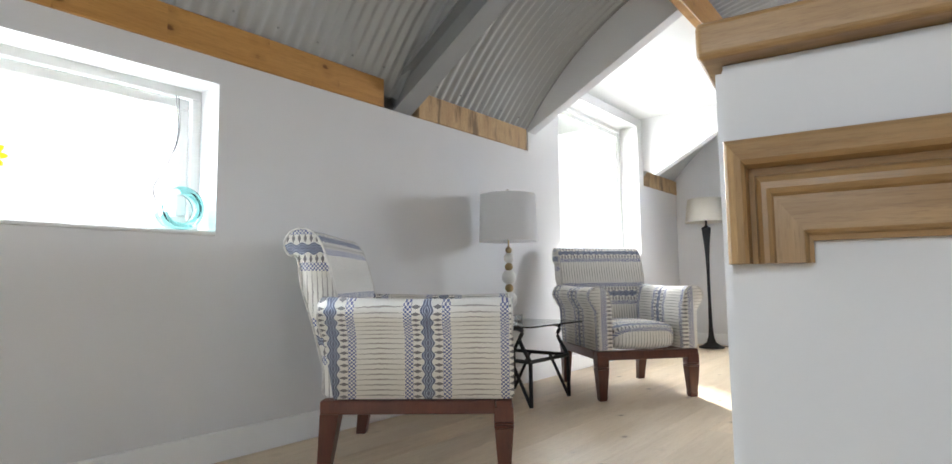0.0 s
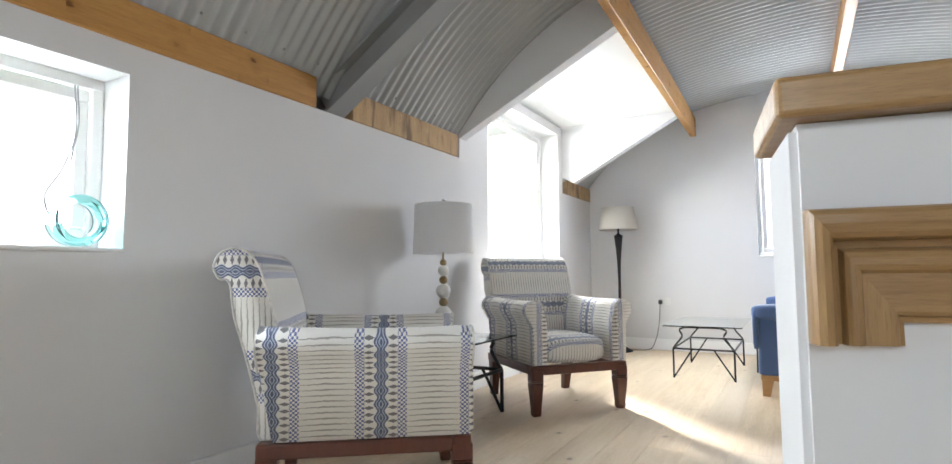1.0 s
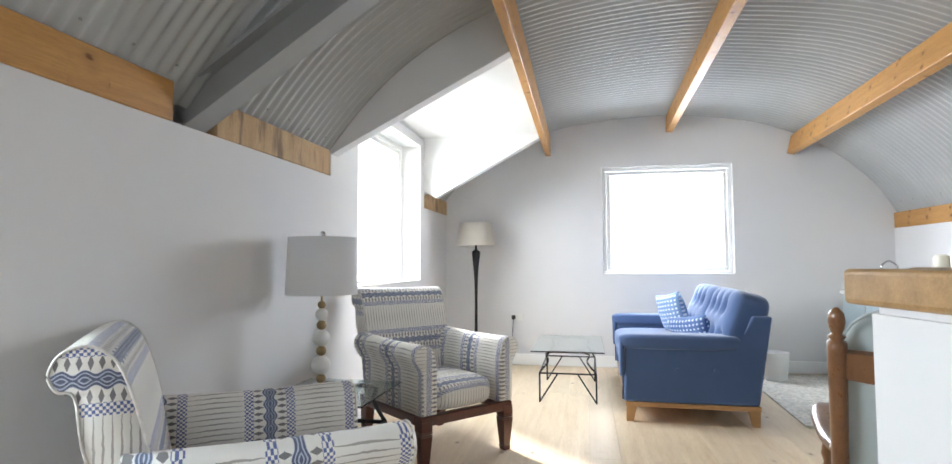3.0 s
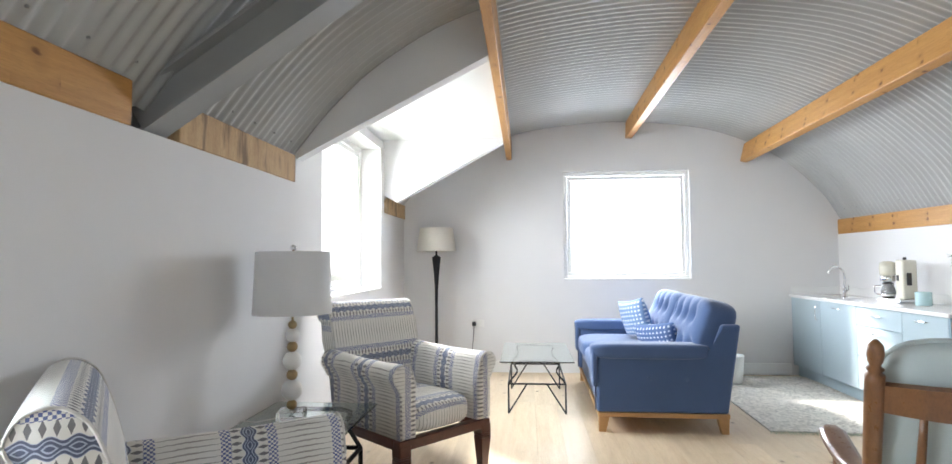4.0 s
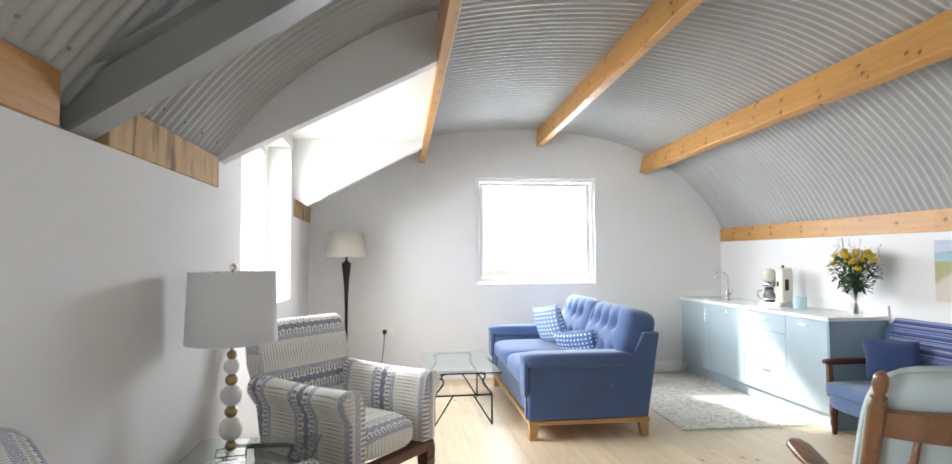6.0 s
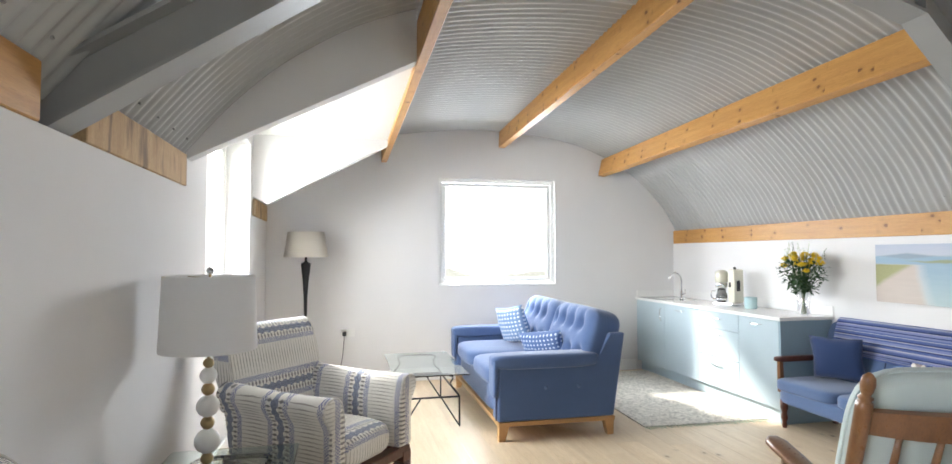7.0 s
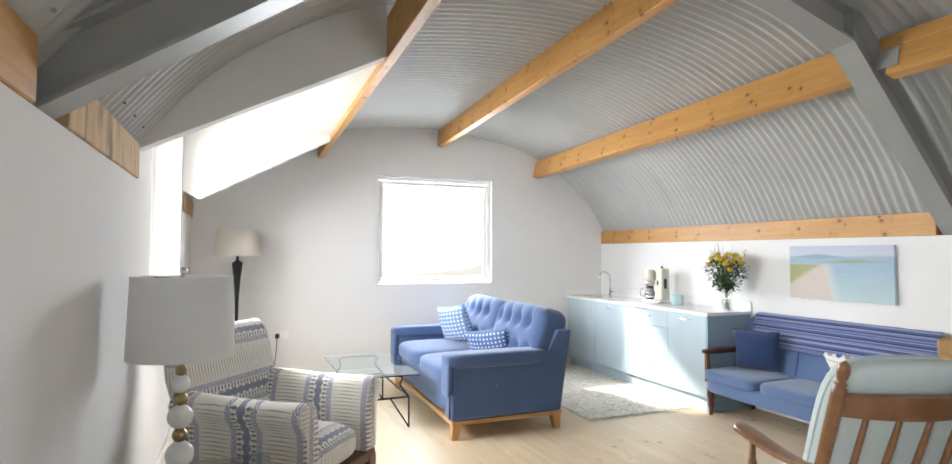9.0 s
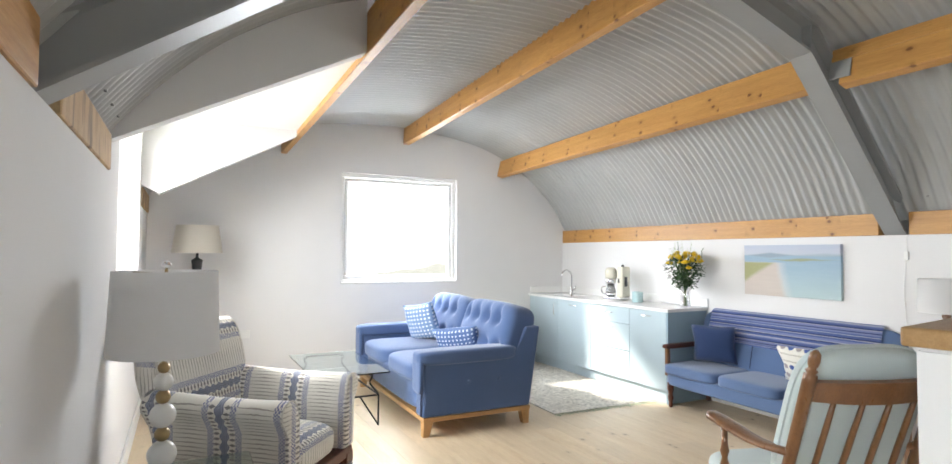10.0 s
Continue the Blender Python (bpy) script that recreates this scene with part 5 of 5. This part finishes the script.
# vase of flowers
rng = random.Random(7)
vs = thing("flower_vase", pose(2.84, 3.74, 0.901), "glass vase of yellow roses with dark foliage", "vase")
part("vase", lathe(bmesh.new(), [(0.052, 0), (0.055, 0.01), (0.050, 0.1), (0.064, 0.245), (0.060, 0.245), (0.046, 0.1), (0.048, 0.014)], 24), M_VASE, vs, "clear tall glass vase", smooth=True).visible_shadow = False
for i in range(26):
    a, tilt = rng.uniform(0, 6.28), rng.uniform(0.02, 0.16)
    top = Vector((tilt * math.cos(a), tilt * math.sin(a), rng.uniform(0.36, 0.52)))
    part("stem", tube(bmesh.new(), curve_pts([(-0.02 * math.cos(a), -0.02 * math.sin(a), 0.016), (0.02 * math.cos(a), 0.02 * math.sin(a), 0.23), top], 4), 0.0028, 5), M_STEM, vs)


def leaf(bm, p, d, ln, w):
    d = d.normalized()
    s = d.cross(Vector((0, 0, 1)))
    s = s.normalized() if s.length > 0.01 else Vector((1, 0, 0))
    n = s.cross(d)
    v = [bm.verts.new(p + d * ln * t + s * w * k + n * ln * 0.12 * math.sin(3 * t)) for t, k in ((0, 0), (0.35, 0.5), (0.75, 0.38), (1, 0), (0.75, -0.38), (0.35, -0.5))]
    bm.faces.new(v)


bm = bmesh.new()
for i in range(560):
    a, r = rng.uniform(0, 6.28), 0.135 * math.sqrt(rng.random())
    z = rng.uniform(0.20, 0.46)
    r *= 0.50 + 0.75 * min(1, (z - 0.2) / 0.14)
    p = Vector((r * math.cos(a), r * math.sin(a), z))
    leaf(bm, p, Vector((math.cos(a + rng.uniform(-1, 1)), math.sin(a + rng.uniform(-1, 1)), rng.uniform(-0.6, 0.8))), rng.uniform(0.035, 0.07), rng.uniform(0.018, 0.032))
part("foliage", bm, M_LEAF, vs)["kind"] = "stuff"
for i in range(32):
    a, r = i * 2.4 + rng.uniform(-0.4, 0.4), 0.155 * math.sqrt((i + 0.5) / 32)
    c = Vector((r * math.cos(a), r * math.sin(a), 0.515 - 2.4 * r * r + rng.uniform(-0.075, 0.04)))
    bm = bmesh.new()
    R = rng.uniform(0.024, 0.037)
    for k, (nn, rr, zz) in enumerate(((5, 0.45, 0.5), (6, 0.75, 0.25), (7, 1.0, -0.05))):
        for j in range(nn):
            t = 6.283 * j / nn + k
            o = Vector((math.cos(t), math.sin(t), 0))
            s = Vector((-math.sin(t), math.cos(t), 0))
            b0 = c + Vector((0, 0, -0.5 * R))
            q = [b0 + o * R * 0.2 + s * R * 0.2, b0 + o * R * 0.2 - s * R * 0.2, c + o * R * rr - s * R * 0.45 + Vector((0, 0, zz * R)), c + o * R * rr * 1.12 + Vector((0, 0, zz * R + 0.25 * R)), c + o * R * rr + s * R * 0.45 + Vector((0, 0, zz * R))]
            bm.faces.new([bm.verts.new(v) for v in q])
    part("rose", bm, M_PETAL, vs, "yellow rose")
for i in range(20):
    a = rng.uniform(0, 6.28)
    b = Vector((rng.uniform(0.10, 0.19) * math.cos(a), rng.uniform(0.10, 0.19) * math.sin(a), rng.uniform(0.46, 0.63)))
    bm = tube(bmesh.new(), [(b.x * 0.4, b.y * 0.4, 0.34), tuple(b)], 0.0016, 5)
    for k in range(6):
        leaf(bm, b + Vector((rng.uniform(-0.01, 0.01), rng.uniform(-0.01, 0.01), -0.02 * k)), Vector((rng.uniform(-1, 1), rng.uniform(-1, 1), 0.8)), 0.024, 0.01)
    part("filler_sprig", bm, M_BUD if i % 3 else M_STEM, vs, "pale filler sprig")


# ---- painting ----
def painting_mat():
    m, nt, bs = principled("beach_painting")
    tc = nt.nodes.new("ShaderNodeTexCoord")
    sp = nt.nodes.new("ShaderNodeSeparateXYZ")
    nt.links.new(tc.outputs["UV"], sp.inputs[0])
    u, v = sp.outputs[0], sp.outputs[1]
    w1 = noise_tex(nt, scaled(nt, (5, 5, 1), True), 1.0, 4)
    w2 = noise_tex(nt, scaled(nt, (30, 60, 1), True), 1.0, 3)
    wob = mathn(nt, "MULTIPLY", mathn(nt, "SUBTRACT", w1, 0.5), 0.06)
    def soft(a, b, width):
        """1 where a is under b, with a brushed edge."""
        return ramp(nt, mathn(nt, "SUBTRACT", b, mathn(nt, "ADD", a, mathn(nt, "MULTIPLY", mathn(nt, "SUBTRACT", w2, 0.5), width))), -width, width)
    w3 = noise_tex(nt, scaled(nt, (3, 14, 1), True), 1.0, 4)
    c = mixc(nt, ramp(nt, v, 0.7, 1.0), (0.50, 0.54, 0.60), (0.38, 0.45, 0.58))
    c = mixc(nt, mathn(nt, "MULTIPLY", w3, 0.5), c, (0.58, 0.58, 0.60))
    sea = mixc(nt, ramp(nt, v, 0.0, 0.72), (0.40, 0.52, 0.52), (0.22, 0.35, 0.48))
    sea = mixc(nt, mathn(nt, "MULTIPLY", w3, 0.45), sea, (0.45, 0.56, 0.62))
    c = mixc(nt, soft(v, 0.80, 0.012), c, sea)
    hill = soft(mathn(nt, "ABSOLUTE", mathn(nt, "SUBTRACT", v, 0.80)), mathn(nt, "MULTIPLY_ADD", mathn(nt, "ABSOLUTE", mathn(nt, "SUBTRACT", u, 0.3)), -0.2, 0.05), 0.015)
    c = mixc(nt, hill, c, (0.25, 0.32, 0.40))
    far = soft(mathn(nt, "ABSOLUTE", mathn(nt, "SUBTRACT", v, 0.80)), mathn(nt, "MULTIPLY_ADD", mathn(nt, "ABSOLUTE", mathn(nt, "SUBTRACT", u, 0.85)), -0.12, 0.035), 0.015)
    c = mixc(nt, mathn(nt, "MULTIPLY", far, 0.7), c, (0.33, 0.40, 0.46))
    isl = soft(mathn(nt, "ADD", mathn(nt, "MULTIPLY", mathn(nt, "ABSOLUTE", mathn(nt, "SUBTRACT", u, 0.62)), 0.10), mathn(nt, "ABSOLUTE", mathn(nt, "SUBTRACT", v, mathn(nt, "ADD", wob, 0.715)))), 0.03, 0.012)
    c = mixc(nt, isl, c, (0.28, 0.32, 0.20))
    curve_u = mathn(nt, "ADD", mathn(nt, "MULTIPLY", mathn(nt, "POWER", mathn(nt, "ABSOLUTE", mathn(nt, "SUBTRACT", 0.68, v)), 1.6), 0.14), 0.38)
    curve_u = mathn(nt, "ADD", curve_u, mathn(nt, "MULTIPLY", wob, 0.5))
    below = soft(v, 0.655, 0.012)
    foam = mathn(nt, "MULTIPLY", below, soft(u, mathn(nt, "ADD", curve_u, 0.05), 0.05))
    c = mixc(nt, mathn(nt, "MULTIPLY", foam, 0.7), c, (0.60, 0.60, 0.58))
    sand = mathn(nt, "MULTIPLY", below, soft(u, curve_u, 0.03))
    c = mixc(nt, sand, c, mixc(nt, w3, (0.60, 0.53, 0.47), (0.50, 0.44, 0.40)))
    gu = mathn(nt, "MULTIPLY_ADD", mathn(nt, "SUBTRACT", v, 0.66), 0.85, 0.33)
    grass = mathn(nt, "MULTIPLY", below, soft(u, mathn(nt, "ADD", gu, wob), 0.04))
    c = mixc(nt, grass, c, mixc(nt, w2, (0.40, 0.39, 0.19), (0.27, 0.29, 0.14)))
    nt.links.new(c, bs.inputs["Base Color"])
    bs.inputs["Roughness"].default_value = 0.6
    bump(nt, bs, w2, 0.3, 0.001)
    return m


pt = thing("painting", pose(XR - 0.033, 2.79, 1.285), "unframed canvas painting of a sandy bay with islands", "painting")
bm = B(0.0, 0.03, -0.43, 0.43, -0.222, 0.222)
bm.normal_update()
sheet_uv(bm, lambda c, n: ((0.43 - c.y) / 0.86, (c.z + 0.222) / 0.444))
part("canvas", bm, painting_mat(), pt)

# lamp on a stand beside the settee
lt = thing("lamp_stand", pose(2.78, 1.56, 0), "small dark wooden lamp table beyond the settee", "table")
part("top", B(-0.2, 0.2, -0.2, 0.2, 0.60, 0.625, bevel=0.006), M_MIDWOOD, lt)
for sx in (-1, 1):
    for sy in (-1, 1):
        part("leg", frustum(bmesh.new(), (sx * 0.16, sy * 0.16, 0), (0.014, 0.014), (sx * 0.16, sy * 0.16, 0.60), (0.02, 0.02)), M_MIDWOOD, lt)
l2 = thing("table_lamp", pose(2.78, 1.56, 0.626), "wooden table lamp with white drum shade", "lamp")
part("base", lathe(bmesh.new(), [(0.075, 0), (0.075, 0.015), (0.03, 0.04), (0.05, 0.14), (0.045, 0.24), (0.02, 0.31), (0.028, 0.35), (0.018, 0.385), (0.026, 0.41), (0.01, 0.44), (0.008, 0.60)], 20), M_MIDWOOD, l2, "turned brown wood base", smooth=True)
part("shade", drum_shade(bmesh.new(), 0.15, 0.145, 0.43, 0.645), M_SHADE, l2, "white drum shade", smooth=True)

# sockets, switch, cables
def socket(name, m, label):
    s = thing(name, m, label, "socket")
    part("plate", B(-0.075, 0.075, -0.009, -0.001, -0.043, 0.043, bevel=0.003), M_PLASTIC, s)
    for x in (-0.035, 0.035):
        part("rocker_switch", B(x - 0.006, x + 0.006, -0.012, -0.0092, 0.018, 0.034), M_PLASTIC, s)
    return s


s = socket("wall_socket", pose(-1.0, YF, 0.565), "white double socket with a black plug")
part("plug", B(-0.062, -0.018, -0.045, -0.0095, -0.03, 0.02, bevel=0.008), M_BLACK, s, "black plug")
single("socket_cable", tube(bmesh.new(), curve_pts([(-1.04, YF - 0.04, 0.535), (-1.06, YF - 0.035, 0.3), (-1.10, YF - 0.045, 0.12), (-1.16, YF - 0.08, 0.012), (-1.3, YF - 0.2, 0.008), (-1.40, 5.88, 0.010)], 6), 0.004, 6), M_CORD, "black lamp cable hanging from the wall socket", "cable")
single("wall_switch", B(XR - 0.018, XR - 0.001, 1.90, 1.928, 1.39, 1.45, bevel=0.004), M_PLASTIC, "small white pull switch box on the wall", "switch")
single("switch_cable", tube(bmesh.new(), curve_pts([(XR - 0.006, 1.914, 1.565), (XR - 0.008, 1.914, 1.45), (XR - 0.006, 1.935, 1.2), (XR - 0.007, 1.925, 0.95), (XR - 0.006, 1.90, 0.66), (XR - 0.010, 1.85, 0.3), (XR - 0.03, 1.8, 0.14)], 6), 0.003, 6), M_PLASTIC, "thin white cable running down the wall", "cable")

# basket bin beyond the sofa
single("waste_bin", lathe(bmesh.new(), [(0.11, 0), (0.115, 0.01), (0.135, 0.27), (0.14, 0.28), (0.13, 0.28), (0.108, 0.02)], 24, (1.70, 5.62, 0.012)), M_WHITE, "white round waste bin near the gable wall", "bin", smooth=True)

# glass ornament in the side window
orn = thing("glass_ornament", pose(XL - 0.075, 0.235, 1.005, 0, 0, 90), "teal ring shaped art glass on the window sill", "ornament")
bm = bmesh.new()
for a0, a1, y0, y1 in ((0.066, 0.095, -0.03, 0.03),):
    secs = []
    for k in range(36):
        t = k * 2 * math.pi / 36
        secs.append([bm.verts.new((r * math.cos(t), y, 0.098 + r * math.sin(t))) for r, y in ((a0, y0), (a1, y0), (a1, y1), (a0, y1))])
    for k in range(36):
        A, C = secs[k], secs[(k + 1) % 36]
        for i in range(4):
            bm.faces.new((A[i], A[(i + 1) % 4], C[(i + 1) % 4], C[i]))
part("ring", bm, M_TEAL, orn, smooth=True)
part("hanging_wire", tube(bmesh.new(), curve_pts([(-0.03, 0.0, 0.60), (-0.02, 0.0, 0.42), (-0.06, 0.0, 0.28), (-0.11, 0, 0.18), (-0.09, 0, 0.10)], 6), 0.0035, 5), M_STEEL, orn)
part("hanging_wire", tube(bmesh.new(), curve_pts([(-0.02, 0.0, 0.60), (-0.012, 0.0, 0.45), (-0.03, 0.0, 0.33), (-0.04, 0, 0.20)], 6), 0.003, 5), M_STEEL, orn)


# yellow flower on the same sill
fl = thing("sill_flower", pose(XL - 0.12, -0.415, 1.004), "yellow cloth flower in a small clear bottle on the window sill", "flower")
part("bottle", lathe(bmesh.new(), [(0.024, 0), (0.026, 0.006), (0.026, 0.07), (0.012, 0.095), (0.012, 0.12), (0.010, 0.12), (0.010, 0.095), (0.023, 0.07), (0.023, 0.01)], 18), M_VASE, fl, "small clear glass bottle", smooth=True)
part("stem", tube(bmesh.new(), curve_pts([(0, 0, 0.012), (0.004, 0.002, 0.12), (0.0, 0.0, 0.235)], 5), 0.0025, 6), M_STEM, fl)
for k in range(9):
    t = k * 2 * math.pi / 9
    bm = bmesh.new()
    o, q = Vector((0.25 * math.cos(t), math.cos(t), math.sin(t))), Vector((0, -math.sin(t), math.cos(t)))
    c0 = Vector((0.0, 0.0, 0.24))
    rim = [bm.verts.new(c0 + o * a + q * b) for a, b in ((0.010, -0.004), (0.030, -0.014), (0.050, -0.009), (0.058, 0.0), (0.050, 0.009), (0.030, 0.014), (0.010, 0.004))]
    face = bm.faces.new(rim)
    bmesh.ops.solidify(bm, geom=[face], thickness=0.002)
    part("petal", bm, M_PETAL, fl, "yellow petal")
part("centre", pad(bmesh.new(), 0.006, 0.014, 0.014, 2.2, 5, (0.003, 0, 0.24)), M_MIDWOOD, fl, "brown flower centre", smooth=True)


# ---- rug ----
def rug_mat():
    m, nt, bs = principled("faded_patterned_rug")
    v = scaled(nt, (1, 1, 1))
    a, b, c3 = noise_tex(nt, v, 14, 4), noise_tex(nt, v, 45, 3), noise_tex(nt, v, 3, 2)
    vo = nt.nodes.new("ShaderNodeTexVoronoi")
    vo.inputs["Scale"].default_value = 11
    nt.links.new(v, vo.inputs["Vector"])
    f = ramp(nt, mathn(nt, "ADD", mathn(nt, "MULTIPLY", vo.outputs["Distance"], 0.8), mathn(nt, "MULTIPLY", a, 0.5)), 0.35, 0.75)
    c = mixc(nt, f, (0.58, 0.545, 0.48), (0.74, 0.70, 0.62))
    c = mixc(nt, ramp(nt, b, 0.45, 0.7), c, (0.31, 0.285, 0.25))
    c = mixc(nt, mathn(nt, "MULTIPLY", ramp(nt, c3, 0.4, 0.7), 0.4), c, (0.52, 0.50, 0.44))
    nt.links.new(c, bs.inputs["Base Color"])
    bs.inputs["Roughness"].default_value = 1.0
    bump(nt, bs, b, 0.6, 0.004)
    return m


RUG = pose(2.02, 5.0, 0.0, 0, 0, -2)
rg = thing("rug", RUG, "faded grey green patterned rug with fringed ends", "rug")
part("woven_field", B(-0.60, 0.56, -1.14, 0.95, 0.001, 0.011, bevel=0.004, seg=1), rug_mat(), rg)
bm = bmesh.new()
for i in range(110):
    x = -0.60 + 1.16 * i / 109
    for y0, s in ((-1.14, -1), (0.95, 1)):
        ln = rng.uniform(0.035, 0.06)
        tube(bm, [(x, y0, 0.005), (x + rng.uniform(-0.008, 0.008), y0 + s * ln * 0.5, 0.006), (x + rng.uniform(-0.014, 0.014), y0 + s * ln, 0.003)], 0.0022, 4)
part("fringe", bm, M_BUD, rg, "pale cotton fringe")["kind"] = "stuff"

# roofing screws along the sheets
bm = bmesh.new()
for y in [YB + 0.2 + 0.228 * i for i in range(39)]:
    for x in (XL + 0.05, XR - 0.04):
        if x < 0 and DY0 - 0.05 < y < DY1 + 0.1:
            continue
        z = vault(x)
        lathe(bm, [(0.0065, -0.006), (0.0065, 0.0), (0.004, 0.003)], 6, (x, y, z))
so = single("roofing_screws", bm, M_STEEL, "rows of small grey roofing screws", "screw")
so["kind"] = "stuff"


# ---- floor boards, one piece each ----
rng2 = random.Random(11)
BW, boards = 0.19, {}


def board_mesh(L):
    if L not in boards:
        boards[L] = finish("floor_board", B(-BW / 2 + 0.0005, BW / 2 - 0.0005, -L / 2 + 0.0006, L / 2 - 0.0006, -0.016, 0.0), M_FLOOR)
    return boards[L]


x = XL + BW / 2 + 0.001
col = 0
while x < XR:
    y = YB - rng2.uniform(0.0, 1.2)
    while y < YF:
        L = rng2.choice((1.5, 1.8, 2.1, 2.4))
        y0, y1 = max(y, YB), min(y + L, YF)
        if y1 - y0 > 0.05:
            LL = L if (y0 == y and y1 == y + L) else round(y1 - y0, 4)
            ob = new("floor_board", board_mesh(LL))
            ob.location = (x, (y0 + y1) / 2, 0)
            ob.parent = floor
        y += L
    x += BW
